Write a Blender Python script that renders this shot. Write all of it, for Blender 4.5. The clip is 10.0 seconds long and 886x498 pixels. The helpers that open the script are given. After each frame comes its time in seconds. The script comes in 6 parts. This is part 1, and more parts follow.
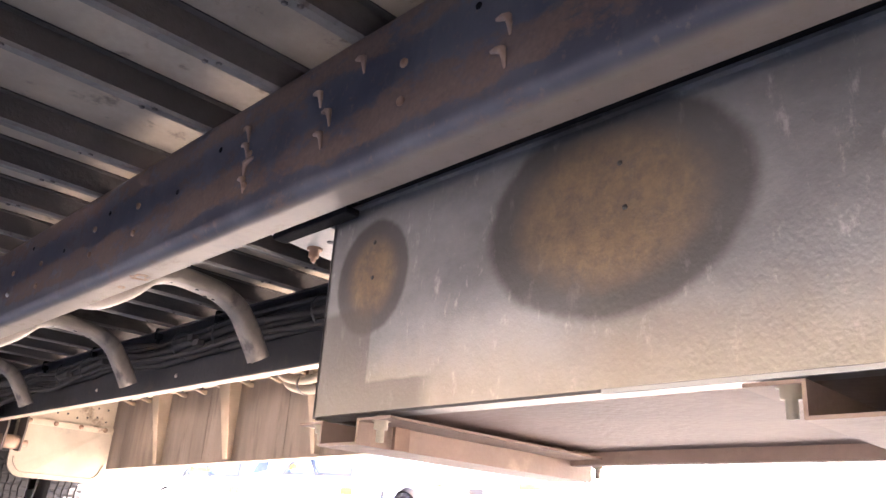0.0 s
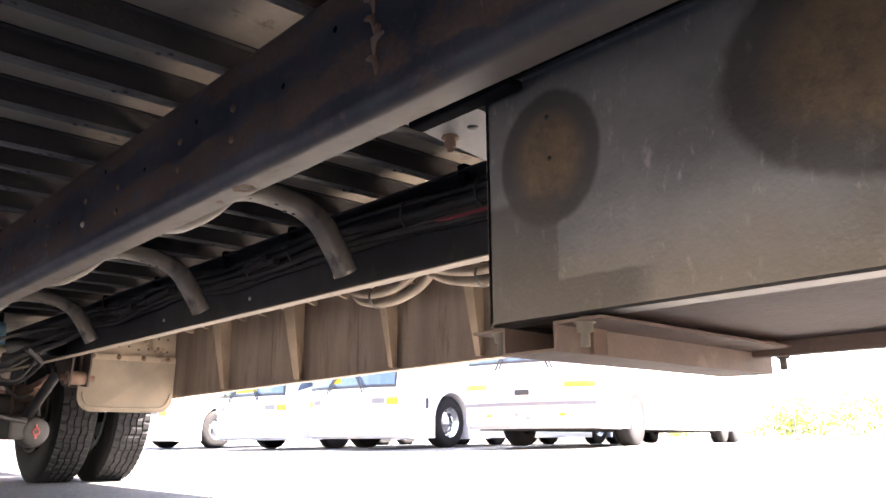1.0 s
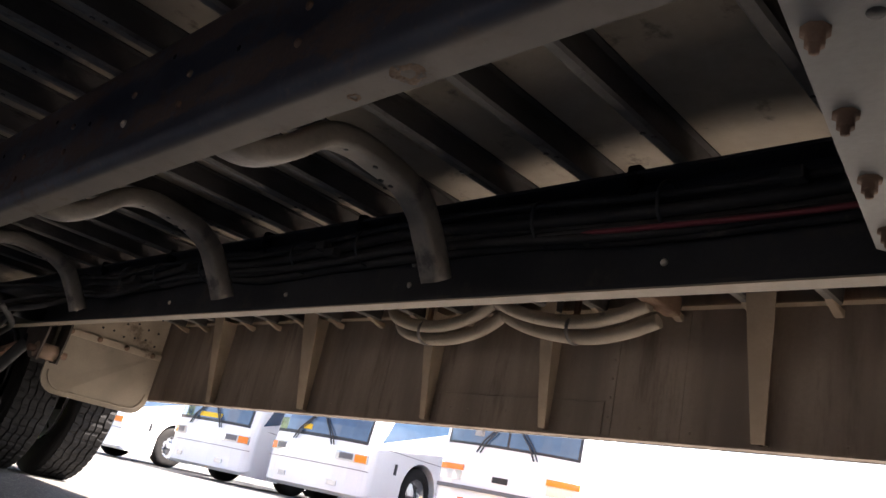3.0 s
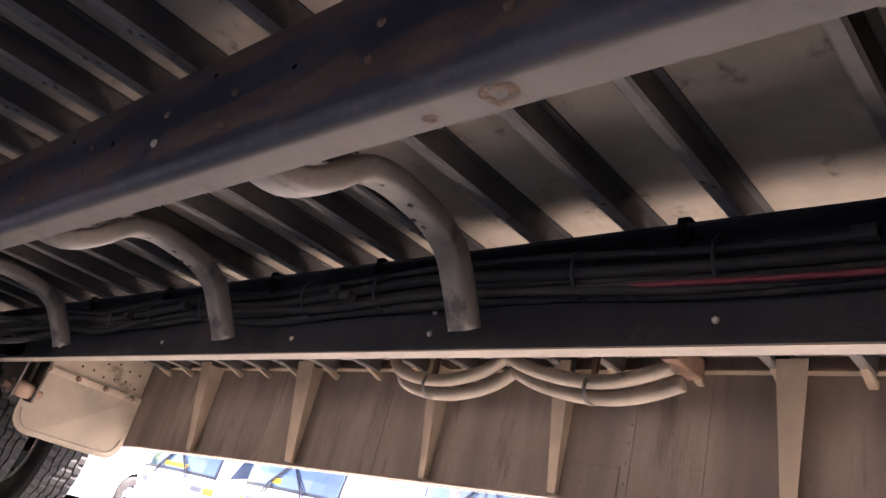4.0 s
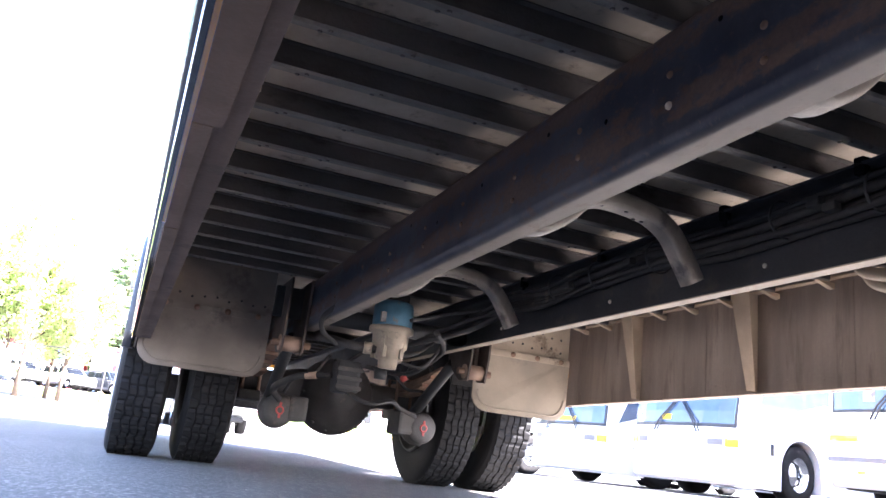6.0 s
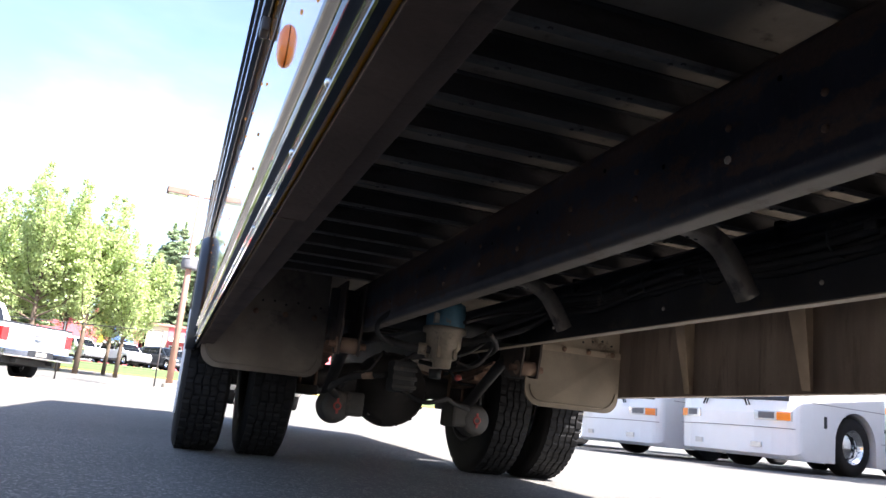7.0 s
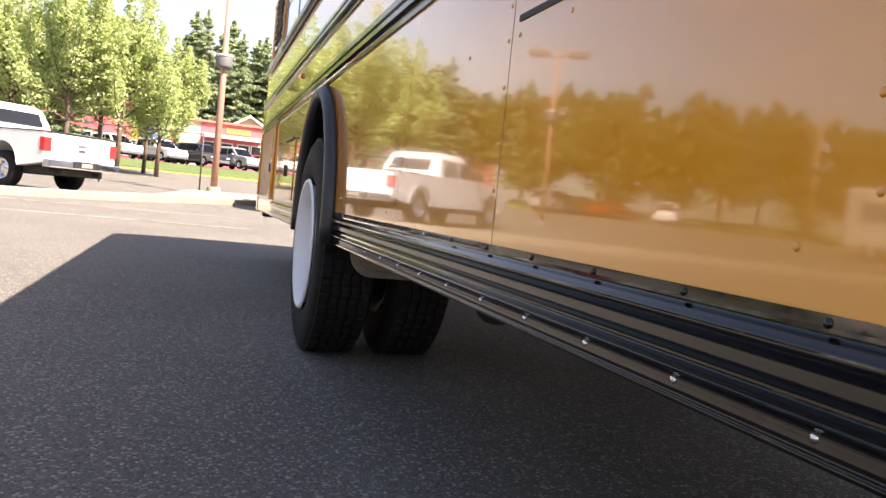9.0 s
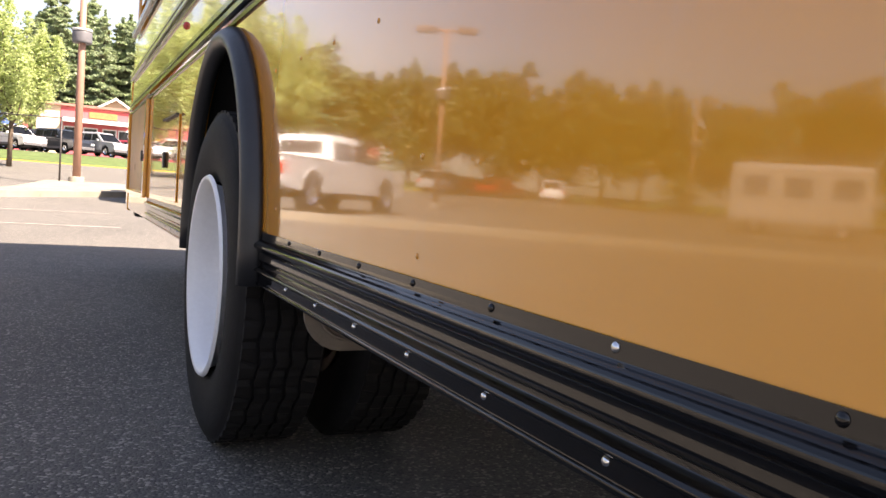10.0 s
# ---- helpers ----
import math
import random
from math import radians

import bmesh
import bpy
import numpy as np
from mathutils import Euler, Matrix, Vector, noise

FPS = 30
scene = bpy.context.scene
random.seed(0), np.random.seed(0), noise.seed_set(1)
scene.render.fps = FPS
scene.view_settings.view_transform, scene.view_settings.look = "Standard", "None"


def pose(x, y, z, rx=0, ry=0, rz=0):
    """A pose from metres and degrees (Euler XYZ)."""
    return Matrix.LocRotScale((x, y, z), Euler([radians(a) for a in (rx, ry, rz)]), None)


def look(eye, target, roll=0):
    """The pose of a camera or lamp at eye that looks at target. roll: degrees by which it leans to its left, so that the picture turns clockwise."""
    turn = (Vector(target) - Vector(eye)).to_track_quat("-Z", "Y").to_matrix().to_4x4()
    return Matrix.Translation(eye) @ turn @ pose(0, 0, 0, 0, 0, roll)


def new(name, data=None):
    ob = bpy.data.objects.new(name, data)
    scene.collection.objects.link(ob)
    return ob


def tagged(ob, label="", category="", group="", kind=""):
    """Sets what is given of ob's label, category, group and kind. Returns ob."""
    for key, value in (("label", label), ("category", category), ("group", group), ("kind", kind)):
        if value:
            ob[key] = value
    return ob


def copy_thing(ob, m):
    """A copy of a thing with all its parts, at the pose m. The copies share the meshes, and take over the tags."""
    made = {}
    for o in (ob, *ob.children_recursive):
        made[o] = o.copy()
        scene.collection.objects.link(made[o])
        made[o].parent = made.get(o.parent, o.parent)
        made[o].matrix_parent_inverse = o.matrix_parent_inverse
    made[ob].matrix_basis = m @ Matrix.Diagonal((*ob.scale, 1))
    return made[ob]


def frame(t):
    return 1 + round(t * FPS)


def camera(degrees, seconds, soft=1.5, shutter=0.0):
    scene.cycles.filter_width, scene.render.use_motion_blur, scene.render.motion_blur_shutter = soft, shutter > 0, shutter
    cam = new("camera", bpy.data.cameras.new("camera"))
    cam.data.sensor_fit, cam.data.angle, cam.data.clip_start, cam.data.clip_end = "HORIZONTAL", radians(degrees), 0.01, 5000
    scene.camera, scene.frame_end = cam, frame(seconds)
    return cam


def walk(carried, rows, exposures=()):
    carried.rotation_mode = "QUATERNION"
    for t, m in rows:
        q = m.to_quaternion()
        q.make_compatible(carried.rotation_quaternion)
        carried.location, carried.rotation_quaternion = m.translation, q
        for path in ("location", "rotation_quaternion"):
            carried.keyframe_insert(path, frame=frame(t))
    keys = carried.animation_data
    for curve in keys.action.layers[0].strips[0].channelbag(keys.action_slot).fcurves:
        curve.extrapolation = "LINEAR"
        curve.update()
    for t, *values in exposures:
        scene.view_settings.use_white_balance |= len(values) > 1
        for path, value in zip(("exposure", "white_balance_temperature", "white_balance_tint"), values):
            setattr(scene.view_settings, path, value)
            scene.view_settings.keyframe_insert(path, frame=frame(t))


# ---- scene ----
cam = camera(58.7, 10.0)
PATH = [
    (0, (-1.03, 1.243, 0.265), (0.265, 2.601, 0.955), 3.9),
    (0.5, (-1.072, 1.358, 0.27), (0.189, 2.805, 0.832), 0.7),
    (1, (-1.071, 1.533, 0.28), (0.245, 2.965, 0.749), -0.4),
    (1.5, (-1.071, 1.699, 0.263), (0.254, 3.12, 0.738), 2.2),
    (2, (-1.003, 1.903, 0.242), (0.205, 3.414, 0.751), 5.2),
    (2.5, (-0.944, 2.037, 0.24), (0.356, 3.443, 0.815), 8.0),
    (2.7, (-0.91, 2.091, 0.258), (0.375, 3.506, 0.845), 9.8),
    (3.8, (-0.863, 2.271, 0.241), (0.44, 3.555, 1.048), 16.4),
    (4, (-0.893, 2.304, 0.236), (0.359, 3.651, 1.022), 15.2),
    (4.5, (-0.977, 2.383, 0.225), (0.154, 3.864, 0.951), 12.0),
    (5, (-1.06, 2.437, 0.203), (-0.029, 4.026, 0.846), 9.6),
    (5.5, (-1.146, 2.484, 0.176), (-0.278, 4.192, 0.746), 8.2),
    (6, (-1.231, 2.519, 0.17), (-0.548, 4.327, 0.686), 6.5),
    (6.2, (-1.26, 2.522, 0.172), (-0.632, 4.356, 0.665), 5.8),
    (7.3, (-1.364, 2.437, 0.373), (-0.788, 4.312, 0.76), 5.6),
    (7.5, (-1.414, 2.443, 0.418), (-0.879, 4.342, 0.749), 4.7),
    (8, (-1.522, 2.68, 0.597), (-0.875, 4.572, 0.644), 3.2),
    (8.5, (-1.645, 3.091, 0.688), (-0.917, 4.954, 0.676), 5.4),
    (9, (-1.766, 3.67, 0.766), (-1.171, 5.577, 0.664), 5.7),
    (9.5, (-1.77, 4.319, 0.83), (-0.908, 6.122, 0.742), 6.1),
    (10, (-1.674, 5.022, 0.819), (-0.805, 6.819, 0.695), 4.1),
]
walk(cam, [(t, look(eye, target, roll)) for t, eye, target, roll in PATH],
     exposures=[(0, 6.45, 6950, 27), (0.6, 5.55, 6950, 24), (1.0, 4.8, 6850, 20), (1.5, 3.2, 6800, 17), (2.0, 3.05, 6850, 14), (2.6, 2.75, 6850, 13), (3.8, 4.75, 6700, 28), (4.1, 4.95, 6700, 28), (4.6, 5.95, 6700, 29), (5.0, 6.0, 6700, 28), (5.6, 5.9, 6350, 25), (6.2, 4.15, 5900, 18),
                (7.4, 2.45, 6500, 14), (8.2, 2.1, 7200, 18), (10, 2.1, 7700, 21)])

# ---- world and sun ----
SUN = Vector((0.56, -0.60, 1.0)).normalized()
world = bpy.data.worlds.new("world")
scene.world = world
world.use_nodes = True
wn = world.node_tree.nodes
sky = wn.new("ShaderNodeTexSky")
sky.sky_type, sky.sun_disc = "NISHITA", False
sky.sun_elevation = math.asin(SUN.z)
sky.sun_rotation = math.atan2(SUN.x, SUN.y)
sky.dust_density = 1.5
# thin bright cloud over the blue
veil = wn.new("ShaderNodeTexNoise")
veil.inputs["Scale"].default_value, veil.inputs["Detail"].default_value = 2.2, 7.0
veil_at = wn.new("ShaderNodeMapping")
veil_at.inputs["Scale"].default_value = (1.0, 1.0, 2.6)
veil_co = wn.new("ShaderNodeTexCoord")
veil_amount = wn.new("ShaderNodeMapRange")
veil_amount.interpolation_type = "SMOOTHSTEP"
for key, v in (("From Min", 0.43), ("From Max", 0.66), ("To Min", 0.06), ("To Max", 0.85)):
    veil_amount.inputs[key].default_value = v
# the haze thins overhead
veil_up = wn.new("ShaderNodeSeparateXYZ")
veil_low = wn.new("ShaderNodeMapRange")
for key, v in (("From Min", 0.08), ("From Max", 0.50), ("To Min", 1.0), ("To Max", 0.06)):
    veil_low.inputs[key].default_value = v
veil_fac = wn.new("ShaderNodeMath")
veil_fac.operation = "MULTIPLY"
veil_mix = wn.new("ShaderNodeMix")
veil_mix.data_type = "RGBA"
veil_mix.inputs[7].default_value = (4.3, 4.45, 4.7, 1)
for a, b in ((veil_co.outputs["Generated"], veil_at.inputs[0]), (veil_at.outputs[0], veil.inputs["Vector"]), (veil.outputs["Fac"], veil_amount.inputs["Value"]),
             (veil_amount.outputs[0], veil_fac.inputs[0]), (veil_co.outputs["Generated"], veil_up.inputs[0]), (veil_up.outputs[2], veil_low.inputs["Value"]),
             (veil_low.outputs[0], veil_fac.inputs[1]), (veil_fac.outputs[0], veil_mix.inputs[0]), (sky.outputs[0], veil_mix.inputs[6]), (veil_mix.outputs[2], wn["Background"].inputs[0])):
    world.node_tree.links.new(a, b)
wn["Background"].inputs[1].default_value = 0.072
sun = new("sun", bpy.data.lights.new("sun", "SUN"))
sun.data.energy, sun.data.angle, sun.data.color = 5.0, radians(0.5), (1.0, 0.95, 0.86)
sun.matrix_basis = look((0, 0, 30), Vector((0, 0, 30)) - SUN)


# ---- materials ----
class Nodes:
    """A short way to wire one material."""

    def __init__(self, name):
        self.mat = bpy.data.materials.new(name)
        self.mat.use_nodes = True
        self.tree = self.mat.node_tree
        self.bsdf = self.tree.nodes["Principled BSDF"]
        self.where = self.tree.nodes.new("ShaderNodeTexCoord").outputs["Object"]

    def add(self, kind, **inputs):
        n = self.tree.nodes.new(kind)
        for k, v in inputs.items():
            self.put(n, k.replace("_", " "), v)
        return n

    def put(self, n, key, v):
        if isinstance(v, bpy.types.NodeSocket):
            self.tree.links.new(v, n.inputs[key])
        else:
            n.inputs[key].default_value = v

    def noise(self, scale, detail=4.0, rough=0.55, stretch=None):
        vec = self.where
        if stretch:
            m = self.tree.nodes.new("ShaderNodeMapping")
            self.tree.links.new(vec, m.inputs[0])
            m.inputs["Scale"].default_value = stretch
            vec = m.outputs[0]
        return self.add("ShaderNodeTexNoise", Vector=vec, Scale=scale, Detail=detail, Roughness=rough).outputs["Fac"]

    def ramp(self, fac, a, b):
        n = self.tree.nodes.new("ShaderNodeMapRange")
        n.interpolation_type = "SMOOTHSTEP"
        for key, v in (("Value", fac), ("From Min", a), ("From Max", b)):
            self.put(n, key, v)
        return n.outputs[0]

    def mix(self, fac, a, b):
        n = self.tree.nodes.new("ShaderNodeMix")
        n.data_type = "RGBA"
        for i, v in ((0, fac), (6, a), (7, b)):
            if isinstance(v, bpy.types.NodeSocket):
                self.tree.links.new(v, n.inputs[i])
            else:
                n.inputs[i].default_value = v if i == 0 else (*v, 1)
        return n.outputs[2]

    def math(self, op, a, b=0.0):
        n = self.tree.nodes.new("ShaderNodeMath")
        n.operation = op
        for i, v in ((0, a), (1, b)):
            if isinstance(v, bpy.types.NodeSocket):
                self.tree.links.new(v, n.inputs[i])
            else:
                n.inputs[i].default_value = v
        return n.outputs[0]

    def bump(self, height, strength=0.3, distance=0.004):
        n = self.add("ShaderNodeBump", Height=height, Strength=strength, Distance=distance)
        self.put(self.bsdf, "Normal", n.outputs[0])

    def done(self, colour, rough, metal=0.0, coat=0.0):
        self.put(self.bsdf, "Base Color", colour if isinstance(colour, bpy.types.NodeSocket) else (*colour, 1))
        self.put(self.bsdf, "Roughness", rough)
        self.put(self.bsdf, "Metallic", metal)
        self.put(self.bsdf, "Coat Weight", coat)
        self.put(self.bsdf, "Coat Roughness", 0.03)
        return self.mat


def scaled(c, k):
    return tuple(min(1.0, v * k) for v in c)


def surf(name, col, rough=0.6, metal=0.0, var=0.2, scale=6.0, fine=150.0, bump=0.2, dirt=None, amount=0.5, dscale=4.0,
         coat=0.0, stretch=None, each=0.0):
    """A surface with broad and fine variation and an optional layer of dirt or rust."""
    n = Nodes(name)
    if each:
        own = n.tree.nodes.new("ShaderNodeObjectInfo").outputs["Random"]
        shift = n.tree.nodes.new("ShaderNodeVectorMath")
        n.tree.links.new(n.where, shift.inputs[0])
        n.tree.links.new(n.math("MULTIPLY", own, 40.0), shift.inputs[1])
        n.where = shift.outputs[0]
    big, small = n.noise(scale, stretch=stretch), n.noise(fine, 3.0)
    c = n.mix(n.ramp(big, 0.3, 0.7), scaled(col, 1 - var), scaled(col, 1 + var))
    c = n.mix(n.math("MULTIPLY", small, 0.5), c, scaled(col, 0.75))
    r = n.math("ADD", n.math("MULTIPLY", small, 0.18), rough - 0.09)
    if dirt:
        m = n.noise(dscale, 6.0, 0.65, stretch)
        m = n.ramp(m, 0.78 - 0.5 * amount, 0.95 - 0.5 * amount)
        c = n.mix(m, c, dirt)
        r = n.math("MAXIMUM", r, n.math("MULTIPLY", m, 0.85))
    if each:
        rnd = n.tree.nodes.new("ShaderNodeObjectInfo").outputs["Random"]
        c = n.mix(n.math("MULTIPLY", rnd, each), c, scaled(col, 0.45))
    if bump:
        n.bump(n.math("ADD", small, n.math("MULTIPLY", big, 0.6)), bump)
    return n.done(c, r, metal, coat)


DUST = (0.30, 0.22, 0.15)
RUST = (0.16, 0.075, 0.035)
M = {}
M["rail"] = None
M["rail_far"] = surf("rail_far_paint", (0.03, 0.03, 0.033), 0.6, 0.0, 0.3, 3, 90, 0.2, (0.06, 0.05, 0.042), 0.5, 5)
M["flange"] = surf("dusty_flange", (0.30, 0.235, 0.172), 0.6, 0.0, 0.15, 5, 90, 0.2)
M["pan"] = surf("floor_pan", (0.335, 0.272, 0.205), 0.7, 0.0, 0.3, 3, 60, 0.3, (0.075, 0.055, 0.042), 0.44, 11)
# lighter copy of the crossmember colour: light bounced off the ground is painted in
M["rib_underlit"] = surf("bounce_lit_crossmember", (0.165, 0.147, 0.13), 0.6, 0.0, 0.4, 6, 90, 0.35, (0.07, 0.052, 0.042), 0.46, 20, each=0.3)
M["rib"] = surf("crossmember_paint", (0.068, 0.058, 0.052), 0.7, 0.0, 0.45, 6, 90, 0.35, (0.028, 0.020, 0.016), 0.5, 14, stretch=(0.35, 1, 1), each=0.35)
M["arch"] = surf("arched_member_paint", (0.18, 0.152, 0.125), 0.5, 0.0, 0.35, 7, 90, 0.3, (0.075, 0.066, 0.060), 0.5, 11)
M["galv"] = None
M["skirt"] = surf("dusty_skirt", (0.30, 0.235, 0.186), 0.75, 0.0, 0.3, 3.0, 90, 0.2, (0.185, 0.14, 0.11), 0.52, 5, stretch=(1, 2.2, 0.35))
M["skirt_rib"] = surf("skirt_stay_paint", (0.42, 0.32, 0.23), 0.7, 0.0, 0.2, 5, 120, 0.2, RUST, 0.3, 8)
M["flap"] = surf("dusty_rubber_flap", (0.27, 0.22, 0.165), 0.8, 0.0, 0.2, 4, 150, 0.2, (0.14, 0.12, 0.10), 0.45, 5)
# darker copy for the near flap, with its shade put into the colour
M["flap_shaded"] = surf("shaded_flap", (0.20, 0.17, 0.142), 0.8, 0.0, 0.25, 4, 150, 0.2, (0.095, 0.082, 0.071), 0.5, 5)
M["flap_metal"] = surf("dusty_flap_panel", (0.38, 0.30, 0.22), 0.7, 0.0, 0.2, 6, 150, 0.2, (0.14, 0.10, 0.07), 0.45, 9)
M["cable"] = surf("cable_sheath", (0.036, 0.034, 0.033), 0.7, 0, 0.25, 10, 120, 0.25, (0.10, 0.085, 0.07), 0.42, 14)
M["red_cable"] = surf("red_cable_sheath", (0.17, 0.022, 0.03), 0.6, 0, 0.1, 10, 120, 0.1)
M["hose"] = surf("dusty_hose", (0.35, 0.285, 0.22), 0.75, 0, 0.2, 8, 140, 0.25, (0.20, 0.165, 0.13), 0.4, 14)
M["rusty"] = surf("rusty_steel", (0.20, 0.12, 0.08), 0.75, 0.2, 0.3, 8, 120, 0.4, (0.32, 0.22, 0.14), 0.45, 9)
M["hanger"] = surf("corroded_hanger", (0.075, 0.056, 0.045), 0.75, 0.1, 0.3, 8, 120, 0.4, (0.15, 0.105, 0.075), 0.42, 12)
M["brown"] = surf("oxidised_bracket", (0.21, 0.135, 0.10), 0.7, 0, 0.2, 5, 120, 0.25, (0.30, 0.21, 0.15), 0.45, 6)
M["weld"] = surf("grey_brown_weld", (0.17, 0.15, 0.135), 0.6, 0.2, 0.3, 30, 150, 0.2, RUST, 0.5, 40)
M["pitch"] = surf("pitch_black_paint_and_shade", (0.008, 0.008, 0.009), 0.95, 0, 0.3, 6, 120, 0.2)
M["weld_rust"] = surf("rust_scab", (0.24, 0.155, 0.10), 0.8, 0, 0.35, 40, 200, 0.4, (0.15, 0.135, 0.125), 0.55, 60)
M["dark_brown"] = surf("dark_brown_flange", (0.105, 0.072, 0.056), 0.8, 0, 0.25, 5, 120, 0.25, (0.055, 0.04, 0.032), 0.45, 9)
M["bolt"] = surf("zinc_bolt", (0.58, 0.50, 0.40), 0.5, 0.2, 0.15, 30, 200, 0.1)
M["pale_plate"] = surf("pale_plate", (0.32, 0.30, 0.275), 0.6, 0, 0.12, 5, 100, 0.15, RUST, 0.2, 12)
M["tank_floor"] = surf("tank_underside", (0.17, 0.105, 0.08), 0.7, 0, 0.2, 3, 80, 0.3, (0.13, 0.08, 0.06), 0.4, 6)
M["cast"] = surf("dusty_cast_iron", (0.058, 0.052, 0.048), 0.65, 0.1, 0.3, 6, 100, 0.35, (0.13, 0.10, 0.078), 0.40, 7)
M["tan_cast"] = surf("tan_cast_metal", (0.31, 0.255, 0.19), 0.6, 0.2, 0.3, 10, 120, 0.3, (0.12, 0.095, 0.075), 0.45, 18)
M["blue_can"] = surf("faded_blue_paint", (0.085, 0.20, 0.27), 0.5, 0, 0.2, 8, 150, 0.15, (0.20, 0.15, 0.10), 0.45, 16)
M["bushing"] = surf("tan_bushing", (0.32, 0.21, 0.145), 0.7, 0, 0.15, 9, 120, 0.2)
M["red_mark"] = surf("red_plastic", (0.38, 0.05, 0.04), 0.5, 0, 0.1, 20, 150, 0.1)
M["tyre"] = surf("tyre_rubber", (0.012, 0.0115, 0.012), 0.75, 0, 0.2, 8, 180, 0.25, (0.05, 0.043, 0.037), 0.34, 6)
M["white_rim"] = surf("white_rim_paint", (0.78, 0.79, 0.82), 0.35, 0, 0.04, 4, 80, 0.05, (0.35, 0.33, 0.30), 0.12, 14)
M["chrome"] = surf("chrome", (0.75, 0.76, 0.78), 0.12, 1.0, 0.05, 10, 100, 0.02)
M["black_gloss"] = surf("glossy_black_paint", (0.008, 0.008, 0.009), 0.28, 0, 0.2, 6, 120, 0.04, (0.04, 0.037, 0.034), 0.25, 12, coat=0.25)
M["rub"] = surf("deep_black_gloss", (0.004, 0.004, 0.005), 0.07, 0, 0.1, 4, 60, 0.0)
M["black_rubber"] = surf("black_rubber_trim", (0.02, 0.021, 0.025), 0.42, 0, 0.2, 6, 120, 0.08)
M["dark_steel"] = surf("dark_steel", (0.03, 0.03, 0.03), 0.6, 0.3, 0.2, 8, 120, 0.2)
M["white_paint"] = surf("white_coach_paint", (0.80, 0.81, 0.83), 0.25, 0, 0.03, 2, 60, 0.02, coat=0.5)
M["grey_trim"] = surf("grey_trim", (0.12, 0.12, 0.13), 0.5, 0, 0.1, 6, 100, 0.1)
M["orange_lens"] = surf("orange_lens", (0.85, 0.22, 0.03), 0.2, 0, 0.05, 20, 100, 0.05, coat=0.5)
M["red_lens"] = surf("red_lens", (0.6, 0.03, 0.03), 0.2, 0, 0.05, 20, 100, 0.05, coat=0.5)
M["lamp_lens"] = surf("clear_lens", (0.65, 0.66, 0.66), 0.15, 0.3, 0.1, 20, 100, 0.05, coat=0.5)
M["yellow_cloth"] = surf("yellow_cloth", (0.80, 0.50, 0.03), 0.8, 0, 0.1, 10, 100, 0.1)
M["pole"] = surf("brown_pole_paint", (0.34, 0.185, 0.135), 0.55, 0, 0.1, 3, 80, 0.1, (0.2, 0.1, 0.07), 0.3, 6)
M["lamp_brown"] = surf("brown_lamp_housing", (0.16, 0.095, 0.07), 0.6, 0, 0.1, 3, 80, 0.1)
M["concrete"] = surf("concrete", (0.25, 0.225, 0.185), 0.85, 0, 0.15, 2, 60, 0.3, (0.17, 0.15, 0.12), 0.45, 3)
M["yellow_line"] = surf("yellow_kerb_paint", (0.55, 0.37, 0.05), 0.75, 0, 0.2, 4, 60, 0.2, (0.22, 0.19, 0.14), 0.42, 7)
M["white_line"] = surf("worn_white_line", (0.34, 0.32, 0.29), 0.8, 0, 0.2, 4, 60, 0.2, (0.13, 0.12, 0.11), 0.62, 6)
M["grass"] = surf("grass", (0.075, 0.115, 0.03), 0.8, 0, 0.3, 3, 40, 0.4)
M["bark"] = surf("bark", (0.12, 0.085, 0.06), 0.85, 0, 0.3, 8, 60, 0.6)
M["red_wall"] = surf("red_fascia", (0.58, 0.12, 0.14), 0.6, 0, 0.08, 2, 60, 0.1)
M["cream_wall"] = surf("cream_wall", (0.70, 0.60, 0.42), 0.75, 0, 0.08, 2, 60, 0.2)
M["roof_grey"] = surf("roof_felt", (0.25, 0.22, 0.21), 0.85, 0, 0.2, 2, 50, 0.3)
M["roof_edge"] = surf("brown_roof_edge", (0.34, 0.16, 0.13), 0.7, 0, 0.15, 2, 50, 0.2)
M["sign_orange"] = surf("faded_orange_sign", (0.55, 0.20, 0.08), 0.7, 0, 0.2, 3, 50, 0.1)
M["fence"] = surf("dark_fence_paint", (0.04, 0.035, 0.035), 0.5, 0, 0.1, 6, 80, 0.1)
M["van_paint"] = surf("dull_white_paint", (0.38, 0.355, 0.33), 0.4, 0, 0.08, 2, 60, 0.05, (0.32, 0.30, 0.28), 0.3, 3)
M["banner_blue"] = surf("blue_banner", (0.10, 0.20, 0.55), 0.8, 0, 0.1, 4, 60, 0.1)
for key, c in dict(car_white=(0.8, 0.8, 0.8), car_silver=(0.42, 0.43, 0.45), car_dark=(0.02, 0.025, 0.035), car_red=(0.35, 0.02, 0.03),
                   car_green=(0.04, 0.10, 0.07)).items():
    M[key] = surf(key + "_paint", c, 0.3, 0.2 if key == "car_silver" else 0.0, 0.04, 3, 60, 0.02, coat=0.6)


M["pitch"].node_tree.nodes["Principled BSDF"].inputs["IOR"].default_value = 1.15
for key in ("tyre", "flap_shaded", "pitch", "dark_brown", "rail_far", "cable"):
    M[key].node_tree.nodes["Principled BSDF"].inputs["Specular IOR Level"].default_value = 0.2


